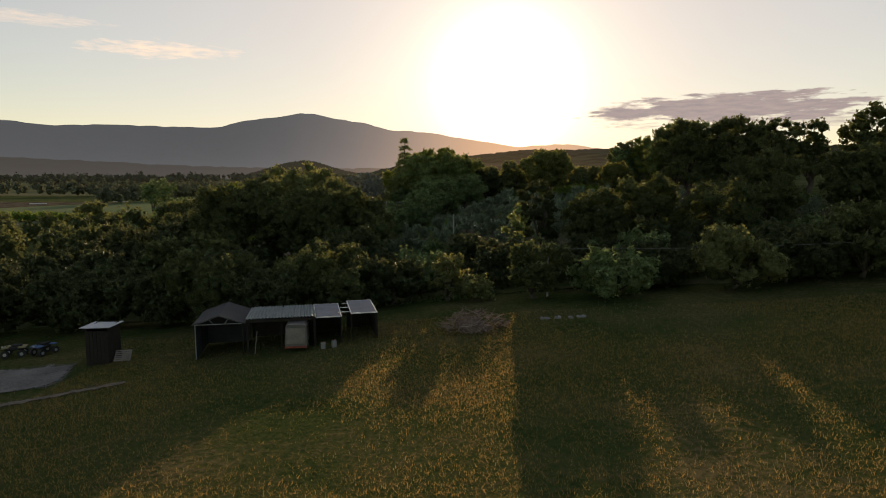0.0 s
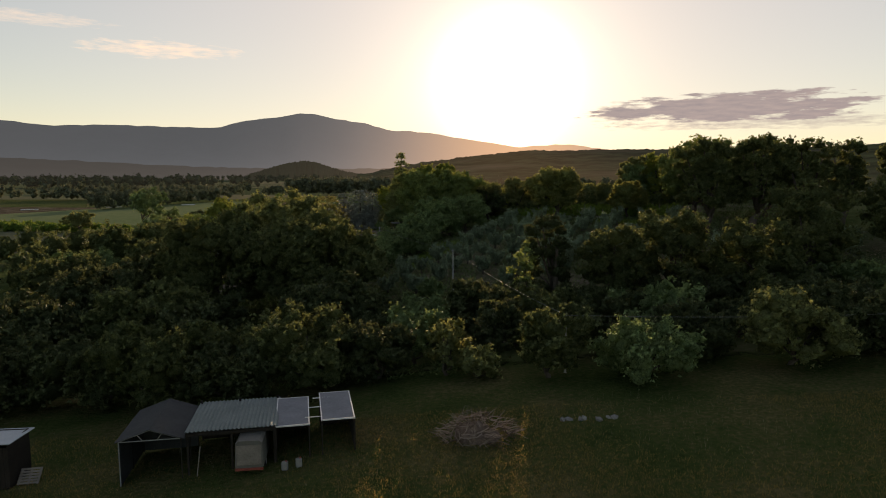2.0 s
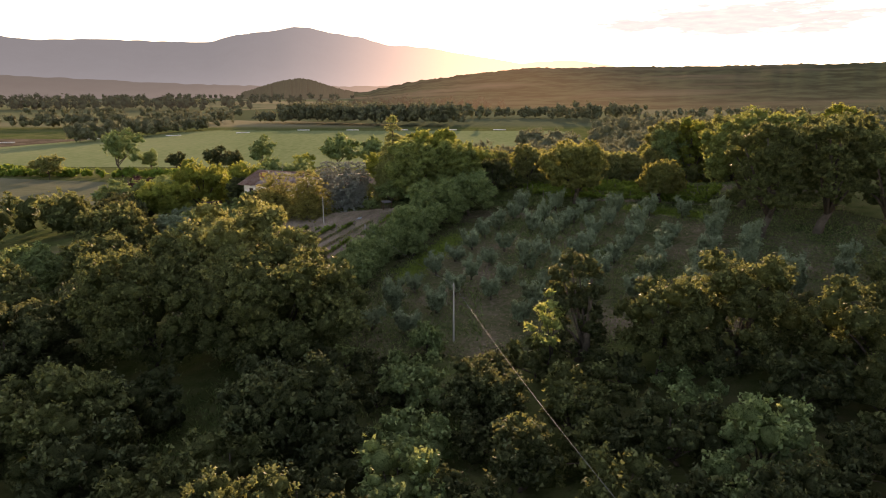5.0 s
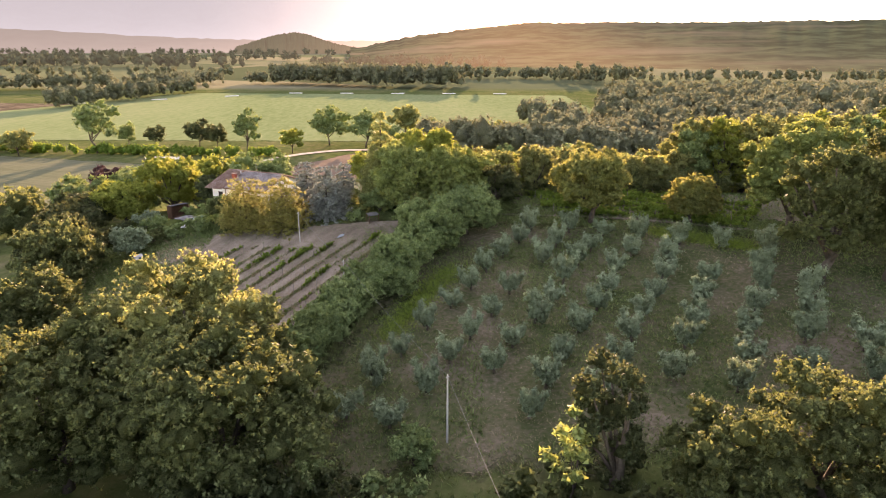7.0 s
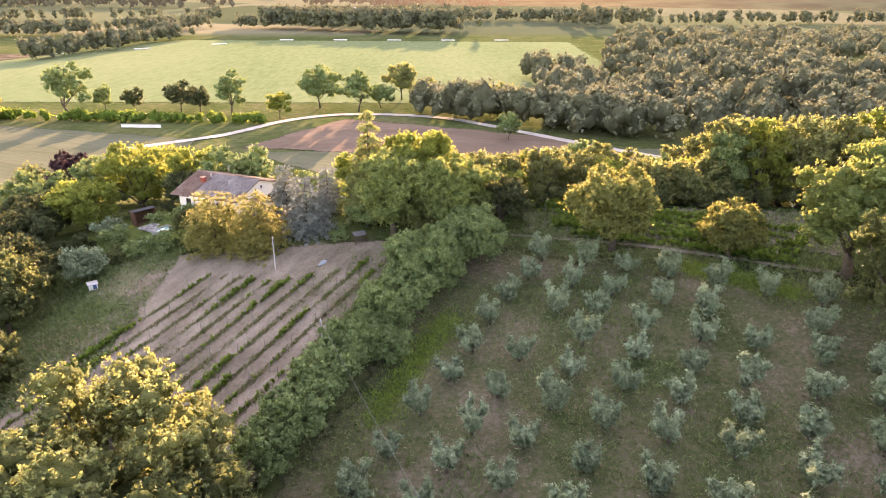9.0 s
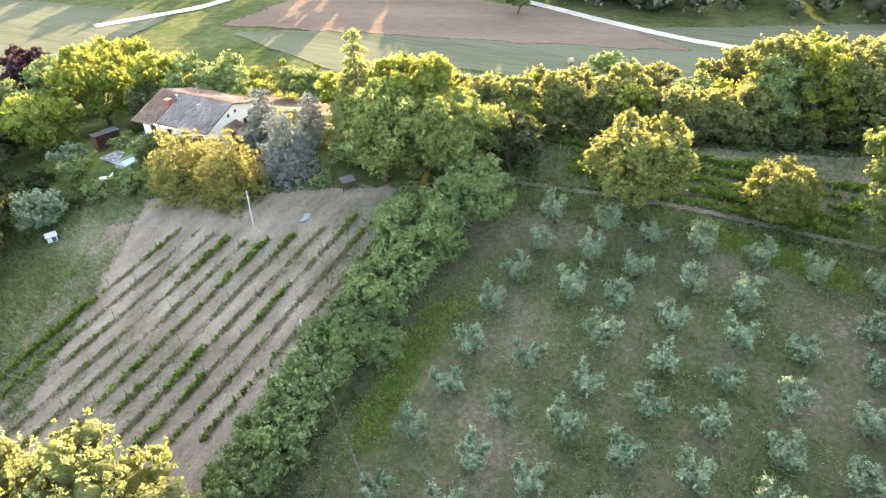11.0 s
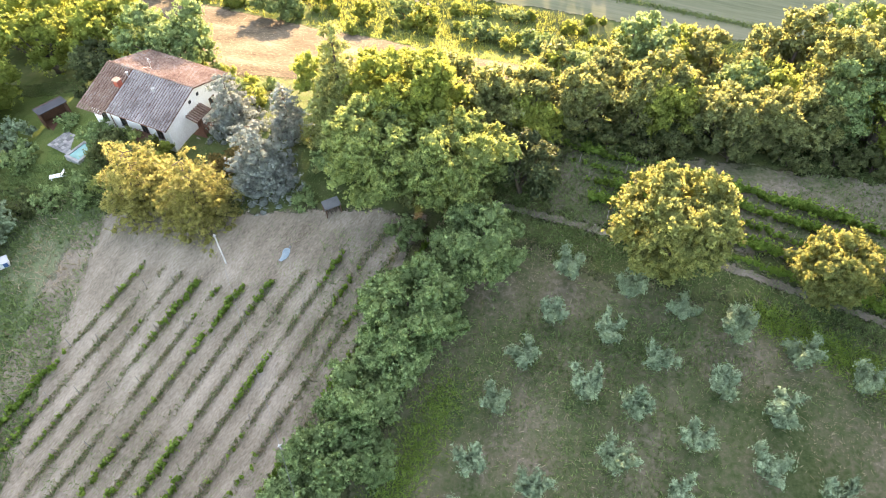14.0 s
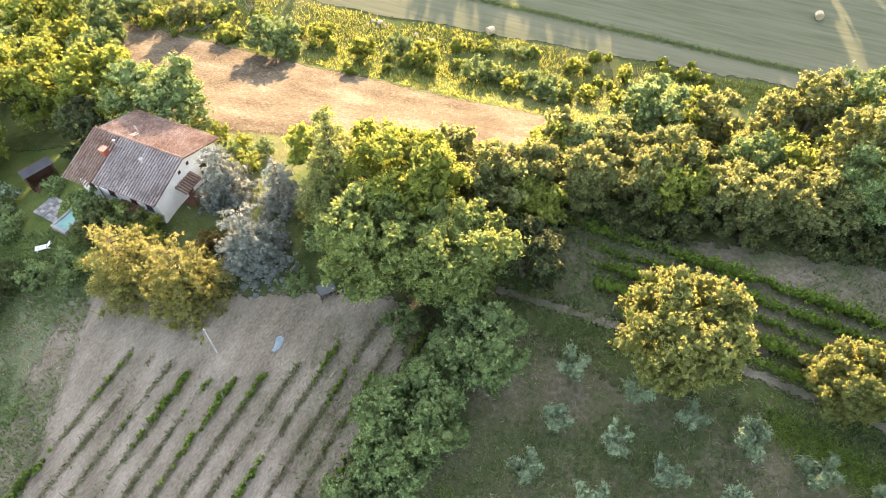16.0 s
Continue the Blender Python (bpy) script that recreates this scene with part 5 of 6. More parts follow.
    pane_in(root, (-0.03, -2.6, 2.6), (1.0, 1.3), 90)
    door = part("door", box((0.08, 1.0, 2.1), (-0.03, 0.6, 1.95), bevel=0.01), WOOD, root, "brown timber door under the porch")
    part("door_handle", box((0.08, 0.04, 0.14), (-0.09, 0.25, 1.9)), STEEL, door)
    # awning over the ground floor at the front
    awning = part("awning", slab((3.2, W, 2.3), (6.2, W, 2.3), (6.2, W + 1.5, 1.9), (3.2, W + 1.5, 1.9), 0.07), RUST, root, "rust-brown tin awning")
    for x in (3.4, 6.0):
        part("post", box((0.1, 0.1, 3.0), (x, W + 1.35, 0.4)), WOOD, awning)
    # raised timber porch on the gable side, with its own tiled roof and stairs
    porch = part("porch", box((2.2, 3.0, 0.15), (-1.3, 0.9, 1.0)), WOOD, root, "dark red-brown timber porch")
    for y in (-0.4, 2.2):
        part("post", box((0.12, 0.12, 3.3), (-2.2, y, 1.7)), WOOD, porch)
    part("porch_roof", slab((0.05, -0.6, 3.75), (0.05, 2.5, 3.75), (-1.6, 2.5, 3.3), (-1.6, -0.6, 3.3), 0.08), WOOD, porch)
    v, q = tile_slope(-2.5, 0.6, (0, 3.8), (1.7, 3.33), seed=5)
    linked("porch_tiles", raw_mesh("porch_tiles", np.column_stack([-v[:, 1] + 0.05, -v[:, 0], v[:, 2]]), q, smooth=True), TILE, porch, kind="stuff")
    for k in range(3):
        part("rail", box((0.06, 2.6, 0.06), (-2.2, 0.9, 1.4 + 0.3 * k)), WOOD, porch)
    for k in range(9):
        part("step", box((1.1, 0.28, 0.05), (-1.5, 2.7 + 0.28 * k, 0.95 - 0.17 * k)), GREYWOOD, porch)
    for x in (-2.05, -0.95):
        part("stringer", box((0.06, 2.9, 0.18), (x, 3.85, 0.2), (-31, 0, 0)), GREYWOOD, porch)
    return root


farmhouse()


# ---- garden ----
def set_on(x, y, turn=0, lift=0.0):
    return pose(x, y, lay(x, y, lift), 0, 0, turn)


def pool():
    root = thing("pool", pose(-43.4, 158.7, 1.98, 0, 0, -28), "small raised garden pool with green-blue water and stone rim", "pool")
    part("water", box((1.7, 2.4, 0.06), (0, 0, 0.32)), WATER, root, "pale turquoise water")
    for size, at in (((2.4, 0.35, 0.8), (0, 1.38, 0.05)), ((2.4, 0.35, 0.8), (0, -1.38, 0.05)), ((0.35, 2.4, 0.8), (1.03, 0, 0.05)), ((0.35, 2.4, 0.8), (-1.03, 0, 0.05))):
        part("rim", box(size, at, bevel=0.03), STONE, root)


pool()
patio = thing("patio", pose(-46.2, 160.9, 1.2, 0, 0, -28), "grey stone slab patio beside the pool", "patio", kind="structure")
rng = np.random.default_rng(44)
slab_meshes = []
for k in range(3):
    bm = box((0.56, 0.40, 0.14), bevel=0.02)
    me = bpy.data.meshes.new("slab")
    bm.to_mesh(me)
    bm.free()
    me.materials.append(STONE)
    slab_meshes.append(me)
for i in range(6):
    for j in range(7):
        piece = new("slab", slab_meshes[(i + j) % 3])
        piece.parent = patio
        piece.matrix_basis = pose(-1.6 + 0.6 * i, -1.3 + 0.43 * j, 0.5 + rng.normal() * 0.012, *(rng.normal(size=3) * 1.5))
part("bed", box((3.8, 3.2, 0.9), (-0.1, 0, -0.02)), DIRT, patio)


def lounger(x, y, turn):
    root = thing("sun_lounger", set_on(x, y, turn, 0.05), "white plastic sun lounger with raised back on the lawn", "sun lounger")
    for side in (-0.3, 0.3):
        part("frame", box((1.9, 0.06, 0.07), (0, side, 0.33), bevel=0.01), WHITE, root)
        for lx in (-0.75, 0.55):
            part("leg", box((0.06, 0.06, 0.32), (lx, side, 0.16)), WHITE, root)
    for k in range(9):
        part("slat", box((0.10, 0.6, 0.03), (-0.85 + 0.14 * k, 0, 0.37)), WHITE, root)
    back = part("backrest", box((0.75, 0.62, 0.05), (0.68, 0, 0.62), (0, -42, 0), 0.01), WHITE, root)
    return root


lounger(-45.4, 155.4, 20)


def summer_house():
    root = thing("garden_shed", set_on(-50.2, 166.6, 48, 0.0), "open garden shed with a dark felt roof", "shed")
    part("roof", slab((-1.9, -1.0, 2.5), (1.9, -1.0, 2.5), (1.9, 1.2, 2.2), (-1.9, 1.2, 2.2), 0.08), DARKROOF, root)
    part("wall", box((3.5, 0.1, 2.4), (0, 1.0, 1.05)), WOOD, root)
    for x in (-1.7, 1.7):
        part("wall", box((0.1, 1.6, 2.4), (x, 0.2, 1.05)), WOOD, root)
        part("post", box((0.1, 0.1, 2.5), (x, -0.9, 1.2)), WOOD, root)
    part("floor", box((3.6, 4.2, 0.12), (0.3, -1.4, 0.1)), WOOD, root, "dark red-brown deck")


summer_house()


def bin_box(x, y, turn, colour, label, name):
    root = thing(name, set_on(x, y, turn), label, "bin")
    part("body", box((0.6, 0.5, 0.8), (0, 0, 0.42), bevel=0.04), colour, root)
    part("lid", box((0.66, 0.56, 0.07), (0, 0, 0.86), bevel=0.02), BLACK, root)


bin_box(-44.2, 166.8, 20, BLUE, "small blue-black wheeled bin on the garden path", "garden_bin")


def hutch():
    root = thing("hutch", set_on(-47.6, 143.6, 35), "small white hutch with a grey sloping lid", "hutch")
    part("body", box((1.1, 0.8, 0.8), (0, 0, 0.55), bevel=0.02), WHITE, root)
    part("roof", box((1.35, 1.05, 0.06), (0, 0, 1.02), (8, 0, 0)), STEEL, root)
    part("door", box((0.45, 0.03, 0.6), (0.2, -0.41, 0.55)), BLUE, root, "blue-grey little door")
    for sx in (-0.45, 0.45):
        for sy in (-0.3, 0.3):
            part("leg", box((0.08, 0.08, 0.3), (sx, sy, 0.1)), WOOD, root)


hutch()


def trough():
    root = thing("tarpaulin", set_on(-15.5, 142.2, 62, 0.05), "pale blue-grey crumpled tarpaulin lying in the grass", "tarpaulin")
    rng = np.random.default_rng(3)
    nx, ny = 16, 9
    u, v = np.meshgrid(np.linspace(-1, 1, nx), np.linspace(-1, 1, ny))
    wide = 0.42 + 0.2 * np.sin(u * 2 + 1)
    z = 0.12 * (1 - u**2) * (1 - v**2) + 0.05 * rng.random(u.shape)
    verts = np.dstack([u * 1.0, v * wide * 0.7 + 0.12 * np.sin(u * 3), z + 0.03]).reshape(-1, 3)
    i = np.arange(nx * ny).reshape(ny, nx)
    quads = np.stack([i[:-1, :-1], i[:-1, 1:], i[1:, 1:], i[1:, :-1]], -1).reshape(-1, 4)
    m = surface("tarpaulin_sheet", [(0.13, 0.19, 0.23), (0.21, 0.27, 0.30), (0.28, 0.33, 0.35)], 1.0, 7.0, 0.5, bump=0.2)
    linked("sheet", raw_mesh("sheet", verts, quads, smooth=True), m, root)
    part("weight", box((0.3, 0.22, 0.16), (0.9, 0.1, 0.16), (4, 3, 20), 0.04), STONE, root)


trough()


STEELLID = surface("dull_zinc", [(0.075, 0.08, 0.085), (0.12, 0.125, 0.13)], 1.2, 10.0, 0.7, bump=0.15)


def lean_to():
    root = thing("log_store", set_on(-11.2, 147.4, 30), "little log store with a corrugated grey lid among bushes", "log store")
    part("roof", box((1.8, 1.2, 0.06), (0, 0, 1.35), (12, 0, 0)), STEELLID, root)
    for sx in (-0.8, 0.8):
        for sy in (-0.5, 0.5):
            part("post", box((0.08, 0.08, 1.4), (sx, sy, 0.65)), WOOD, root)
    for k in range(10):
        part("log", tube([(-0.7 + 0.155 * k, -0.4, 0.25 + 0.2 * (k % 3)), (-0.7 + 0.155 * k, 0.4, 0.25 + 0.2 * (k % 3))], 0.08, 7), BARK, root)


lean_to()
# low garden wall beside the house
wall = thing("garden_wall", set_on(-32.3, 152.2, 150), "low grey stone garden wall half hidden by shrubs", "wall")
for k in range(10):
    part("coping", box((0.5, 0.4, 0.1), (-2.5 + 0.52 * k, 0, 0.75), (0, 0, 2 * math.sin(k)), 0.02), STONE, wall)
part("wall", box((5.2, 0.32, 1.2), (-0.15, 0, 0.1)), STONE, wall)


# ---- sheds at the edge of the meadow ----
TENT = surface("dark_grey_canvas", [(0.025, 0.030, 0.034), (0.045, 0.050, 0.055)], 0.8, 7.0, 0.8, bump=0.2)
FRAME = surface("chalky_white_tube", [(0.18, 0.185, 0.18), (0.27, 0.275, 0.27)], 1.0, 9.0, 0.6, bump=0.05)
TIN = surface("corrugated_tin", [(0.15, 0.185, 0.185), (0.23, 0.27, 0.265)], 0.5, 6.0, 0.7, metal=0.15, bump=0.1)
LOUVRE = surface("grey_louvre", [(0.15, 0.165, 0.19), (0.22, 0.235, 0.26)], 0.8, 8.0, 0.5, metal=0.3, bump=0.1)
PANEL = surface("pale_roof_sheet", [(0.34, 0.38, 0.42), (0.44, 0.47, 0.51)], 0.6, 7.0, 0.5, bump=0.1)


def carport():
    root = thing("carport", pose(-17.45, 43.3, lay(-17.4, 43.3), 0, 0, 11), "canvas carport tent with a white tubular truss frame", "carport")
    w, d, h, apex = 3.15, 4.7, 2.5, 3.05
    for x, y in ((0, 0), (w, 0), (0, d), (w, d), (0, d / 2), (w, d / 2)):
        # Only the front corner post is white; the others are coloured dark for shade.
        part("post", tube([(x, y, -0.2), (x, y, h)], 0.035, 6), FRAME if x == 0 and y == 0 else SHADED_WOOD, root)
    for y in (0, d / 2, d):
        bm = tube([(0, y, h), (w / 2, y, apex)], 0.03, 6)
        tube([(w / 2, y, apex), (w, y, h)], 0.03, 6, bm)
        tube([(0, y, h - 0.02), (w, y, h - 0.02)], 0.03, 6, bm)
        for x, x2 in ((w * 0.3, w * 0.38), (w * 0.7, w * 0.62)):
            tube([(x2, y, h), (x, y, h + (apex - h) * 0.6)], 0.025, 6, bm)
        # Rear trusses take the dark colour in place of the shade under the canvas.
        part("truss", bm, FRAME if y == 0 else SHADED_WOOD, root, "white triangular truss" if y == 0 else "")
    for s in (0, 1):
        x0, x1 = (-0.2, w / 2) if s == 0 else (w + 0.2, w / 2)
        part("canvas", slab((x0, -0.05, h - 0.03), (x1, -0.05, apex + 0.05), (x1, d + 0.2, apex + 0.05), (x0, d + 0.2, h - 0.03), 0.03), TENT, root)
    part("back_sheet", box((w, 0.04, h), (w / 2, d, h / 2)), TENT, root)
    part("side_sheet", box((0.04, d, h), (-0.02, d / 2, h / 2)), TENT, root)


carport()


def corrugated(size, waves, amp=0.035):
    """A ribbed metal sheet, x along the waves, y down the slope."""
    w, d = size
    n = waves * 6
    xs = np.linspace(0, w, n + 1)
    z = amp * np.sin(xs / w * waves * 2 * np.pi)
    rows = [np.column_stack([xs, np.full(n + 1, y), z + dz]) for y, dz in ((0, 0), (d / 2, 0), (d, 0))]
    under = [r - (0, 0, 0.02) for r in rows]
    verts = np.concatenate(rows + under)
    i = np.arange(6 * (n + 1)).reshape(6, n + 1)
    quads = [np.stack([i[a, :-1], i[a, 1:], i[b, 1:], i[b, :-1]], -1) for a, b in ((0, 1), (1, 2), (4, 3), (5, 4), (3, 0), (2, 5))]
    return raw_mesh("sheet", verts, np.concatenate(quads), smooth=False)


def tin_shed():
    root = thing("tin_shed", pose(-14.2, 44.1, lay(-12, 44.5), 0, 0, 12.5), "open-fronted dark shed under a corrugated tin roof", "shed")
    sheet_ob = linked("roof", corrugated((4.9, 5.6), 22), TIN, root, "ribbed grey-green tin roof")
    sheet_ob.matrix_basis = pose(0, -0.1, 2.42, -3.0)
    for x in (0.1, 2.4, 4.7):
        for y in (0.1, 5.2):
            # Posts, walls and beam in the near-black colour that stands for inside shade.
            part("post", box((0.12, 0.12, 2.6), (x, y, 1.02)), SHADED_WOOD, root)
    part("back_wall", box((4.7, 0.08, 2.2), (2.4, 5.2, 0.95)), SHADED_WOOD, root)
    part("side_wall", box((0.08, 5.0, 2.2), (4.7, 2.65, 0.95)), SHADED_WOOD, root)
    part("beam", box((4.8, 0.14, 0.18), (2.4, 0.08, 2.2)), SHADED_WOOD, root)
    part("prop", tube([(0.55, -0.25, -0.2), (0.75, 0.0, 1.5)], 0.03, 6), GREYWOOD, root, "thin leaning pole")


tin_shed()


def louvre_roof(x, y, lean, label):
    root = thing("pergola", pose(x, y, lay(x, y), 0, 0, 13), label, "pergola", "louvred pergola bays")
    w, d, h = 1.85, 4.6, 2.05
    for px in (0, w):
        for py in (0, d):
            part("post", box((0.08, 0.08, h + 0.3), (px, py, h / 2 - 0.1)), SHADED_WOOD, root)
        part("rail", box((0.06, d + 0.1, 0.08), (px, d / 2, h + 0.04)), WHITE, root)
    for py in (0, d):
        part("rail", box((w + 0.1, 0.06, 0.08), (w / 2, py, h + 0.04)), WHITE, root)
    for k in range(22):
        part("slat", box((w - 0.06, 0.17, 0.015), (w / 2, 0.15 + k * 0.205, h + 0.06), (lean, 0, 0)), LOUVRE, root)
    # Walls coloured near black for the shade under the slats.
    part("back_wall", box((w, 0.06, 2.0), (w / 2, d, 1.0)), SHADED_WOOD, root)
    part("side_wall", box((0.06, d, 2.0), (w, d / 2, 1.0)), SHADED_WOOD, root)
    return root


louvre_roof(-9.55, 45.2, 12, "dark pergola bay roofed with grey louvre slats")
louvre_roof(-7.05, 45.75, 12, "second pergola bay with a framed slatted roof")
for k in range(3):
    bar = thing("roof_batten", pose(-7.9 - 0.12 * k, 46.2 + 1.6 * k, 2.15 + lay(-7.9, 46), 0, 0, 13), "thin pale batten joining two pergola roofs", "batten", "roof battens")
    part("batten", box((1.1, 0.05, 0.05), (0.35, 0, 0), bevel=0.008), WHITE, bar)


def trailer():
    x, y = -10.7, 44.3
    root = thing("box_trailer", pose(x, y, lay(x, y), 0, 0, 8), "grey-white covered box trailer parked under the tin roof", "trailer")
    bm = bmesh.new()
    ring = [(-0.72, 0.45), (0.72, 0.45), (0.76, 0.6), (0.70, 1.85), (0.55, 1.98), (-0.55, 1.98), (-0.70, 1.85), (-0.76, 0.6)]
    a = [bm.verts.new((px, -0.6, pz)) for px, pz in ring]
    b = [bm.verts.new((px, 1.9, pz)) for px, pz in ring]
    bm.faces.new(a[::-1]), bm.faces.new(b)
    for k in range(8):
        bm.faces.new((a[k], a[(k + 1) % 8], b[(k + 1) % 8], b[k]))
    bmesh.ops.recalc_face_normals(bm, faces=bm.faces)
    body = part("body", bm, surface("dusty_white_metal", [(0.10, 0.10, 0.09), (0.16, 0.155, 0.14)], 0.8, 7.0, 0.5, bump=0.08), root)
    part("tailboard", box((1.3, 0.04, 1.1), (0, -0.63, 1.2), bevel=0.01), GREYWOOD, body)
    part("bumper", box((1.5, 0.12, 0.12), (0, -0.66, 0.42), bevel=0.02), RED, root)
    for sx in (-0.62, 0.62):
        wheel = part("wheel", tube([(sx - 0.1, 0.6, 0.28), (sx + 0.1, 0.6, 0.28)], 0.30, 14), BLACK, root)
        part("rim", tube([(sx - 0.11, 0.6, 0.28), (sx + 0.11, 0.6, 0.28)], 0.16, 10), STEEL, wheel)
        part("light", box((0.16, 0.04, 0.1), (sx * 0.9, -0.73, 0.42)), RED, root)


trailer()
for k, (x, y) in enumerate([(-8.8, 44.1), (-8.1, 44.4)]):
    can = thing("plastic_canister", set_on(x, y, 20 * k), "grimy white plastic canister on the grass", "canister", "canisters")
    part("body", box((0.34, 0.26, 0.5), (0, 0, 0.27), bevel=0.05), FRAME, can)
    part("cap", tube([(0.08, 0, 0.52), (0.08, 0, 0.58)], 0.045, 8), RED, can)


def kiosk():
    root = thing("tool_shed", pose(-25.3, 43.6, lay(-24.6, 44.5), 0, 0, 7), "dark timber tool shed with a pale sheet roof", "shed")
    part("roof", slab((-0.25, -0.2, 2.75), (1.75, -0.2, 2.75), (1.75, 2.5, 2.6), (-0.25, 2.5, 2.6), 0.05), PANEL, root, "pale blue-grey sheet roof")
    for x in (0.05, 1.5):
        part("side_wall", box((0.07, 2.2, 2.7), (x, 1.15, 1.3)), SHADED_WOOD, root)
    part("back_wall", box((1.5, 0.07, 2.7), (0.78, 2.2, 1.3)), SHADED_WOOD, root)
    for k in range(6):
        part("plank", box((0.23, 0.05, 2.5), (0.18 + 0.245 * k, 0.03, 1.2), (0, 0, 0), 0.008), SHADED_WOOD, root)


kiosk()
pal = thing("pallet", pose(-23.2, 44.6, lay(-23.2, 44.6) + 0.36, 38, 0, 12), "grey slatted pallet leaning beside the tool shed", "pallet")
for k in range(6):
    part("slat", box((1.1, 0.11, 0.025), (0, -0.42 + 0.17 * k, 0.05)), GREYWOOD, pal)
for k in range(3):
    part("bearer", box((0.09, 1.0, 0.09), (-0.48 + 0.48 * k, 0, 0)), GREYWOOD, pal)


def quad_bike(x, y, turn, paint, label):
    root = thing("quad_bike", set_on(x, y, turn, 0.03), label, "quad bike", "parked quad bikes")
    part("body", box((1.0, 0.5, 0.28), (0, 0, 0.62), bevel=0.08), BLACK, root)
    part("seat", box((0.7, 0.34, 0.16), (-0.15, 0, 0.84), bevel=0.05), BLACK, root)
    for sx in (-0.55, 0.55):
        part("fender", box((0.5, 1.0, 0.08), (sx, 0, 0.74), (0, 10 * sx, 0), 0.03), paint, root)
        for sy in (-0.45, 0.45):
            wheel = part("wheel", tube([(sx, sy - 0.12, 0.28), (sx, sy + 0.12, 0.28)], 0.28, 12), BLACK, root)
            part("rim", tube([(sx, sy - 0.125, 0.28), (sx, sy + 0.125, 0.28)], 0.13, 8), STEEL, wheel)
    bar = tube([(0.4, -0.38, 1.08), (0.45, 0, 1.0), (0.4, 0.38, 1.08)], 0.02, 6)
    tube([(0.45, 0, 1.0), (0.55, 0, 0.7)], 0.025, 6, bar)
    part("handlebar", bar, BLACK, root)
    part("headlight", box((0.06, 0.2, 0.12), (0.82, 0, 0.78), bevel=0.02), PANEL, root)


quad_bike(-33.0, 47.6, 200, surface("olive_paint", [(0.16, 0.15, 0.07), (0.24, 0.22, 0.11)], 1.5, 9.0, 0.5, bump=0.1), "muddy olive quad bike parked at the yard")
quad_bike(-30.9, 47.8, 250, BLUE, "dark blue quad bike parked at the yard")


# ---- brushwood heap, stones ----
def brush_heap():
    root = thing("brushwood_heap", set_on(1.9, 46.6, 0), "domed heap of dry grey-brown branches on the meadow", "brushwood")
    rng = np.random.default_rng(17)
    m = surface("dry_branches", [(0.10, 0.075, 0.06), (0.22, 0.17, 0.14), (0.34, 0.28, 0.24)], 1.0, 9.0, 0.9, bump=0.3, per_object=0.5)
    core_v = ICO_V * (1.9, 1.2, 1.0) * (1 + 0.12 * rng.normal(size=(len(ICO_V), 1)))
    linked("core", raw_mesh("core", core_v, None, ICO_T), m, root)
    for k in range(230):
        a, e = rng.uniform(0, 2 * np.pi), rng.uniform(0.02, 0.98)
        r = np.array([2.3 * math.cos(a) * math.sqrt(1 - e * e), 1.4 * math.sin(a) * math.sqrt(1 - e * e), 1.35 * e])
        way = np.array([r[0] * 0.6 + rng.normal() * 0.7, r[1] * 0.6 + rng.normal() * 0.7, 0.35 + rng.normal() * 0.35])
        way /= np.linalg.norm(way)
        half = rng.uniform(0.35, 0.8)
        thick = rng.uniform(0.012, 0.035)
        bend = rng.normal(size=3) * 0.08
        part("branch", tube([r - way * half, r + bend, r + way * half], [thick, thick * 0.8, thick * 0.4], 4), m, root)


brush_heap()
rng = np.random.default_rng(23)
for k in range(7):
    x, y = 7.0 + 0.55 * k + rng.normal() * 0.15, 48.3 + rng.normal() * 0.25
    st = thing("stone", set_on(x, y, rng.uniform(0, 180)), "pale rough field stone in the grass", "stone", "field stones")
    v = ICO_V * rng.uniform(0.2, 0.42, 3) * (1 + 0.15 * rng.normal(size=(len(ICO_V), 1))) + (0, 0, 0.1)
    linked("stone_body", raw_mesh("stone_body", v * (0.7, 0.7, 0.6), None, ICO_T), STONE, st)


# ---- power line ----
def power_pole(x, y, top, arm):
    z = lay(x, y)
    root = thing("utility_pole", pose(x, y, z), "slim grey concrete power pole with insulators", "utility pole", "power line")
    part("shaft", tube([(0, 0, -0.5), (0, 0, (top - z) * 0.5), (0, 0, top - z)], [0.10, 0.085, 0.065], 9), CONCRETE, root)
    part("bracket", box((0.34, 0.06, 0.06), (0, 0, top - z - 0.12), (0, 0, arm)), STEEL, root)
    part("insulator", tube([(0, 0, top - z), (0, 0, top - z + 0.14)], [0.05, 0.035], 7), WHITE, root)


CABLE = surface("weathered_cable", [(0.14, 0.14, 0.14), (0.22, 0.22, 0.22)], 1.0, 8.0, 0.7, bump=0.0)
POLES = [(44.0, 55.5, 7.4), (9.0, 58.2, 6.0), (0.7, 94.3, 6.7), (-11.7, 120.8, 7.4), (-21.6, 141.4, 7.9)]
for x, y, top in POLES:
    power_pole(x, y, top, 40)
for (xa, ya, za), (xb, yb, zb) in zip(POLES, POLES[1:]):
    wire = thing("power_cable", pose(xa, ya, za), "thin twisted power cable between the poles", "cable", "power line")
    pts = []
    for k in range(13):
        t = k / 12
        pts.append(((xb - xa) * t, (yb - ya) * t, (zb - za) * t - 0.9 * 4 * t * (1 - t) * 0.5))
    part("strand", tube(pts, 0.014, 5), CABLE, wire)


# ---- hay bales, low walls in the valley ----
STRAW = surface("baled_hay", [(0.30, 0.24, 0.15), (0.42, 0.35, 0.23), (0.50, 0.43, 0.30)], 1.0, 12.0, 0.95, bump=0.6)
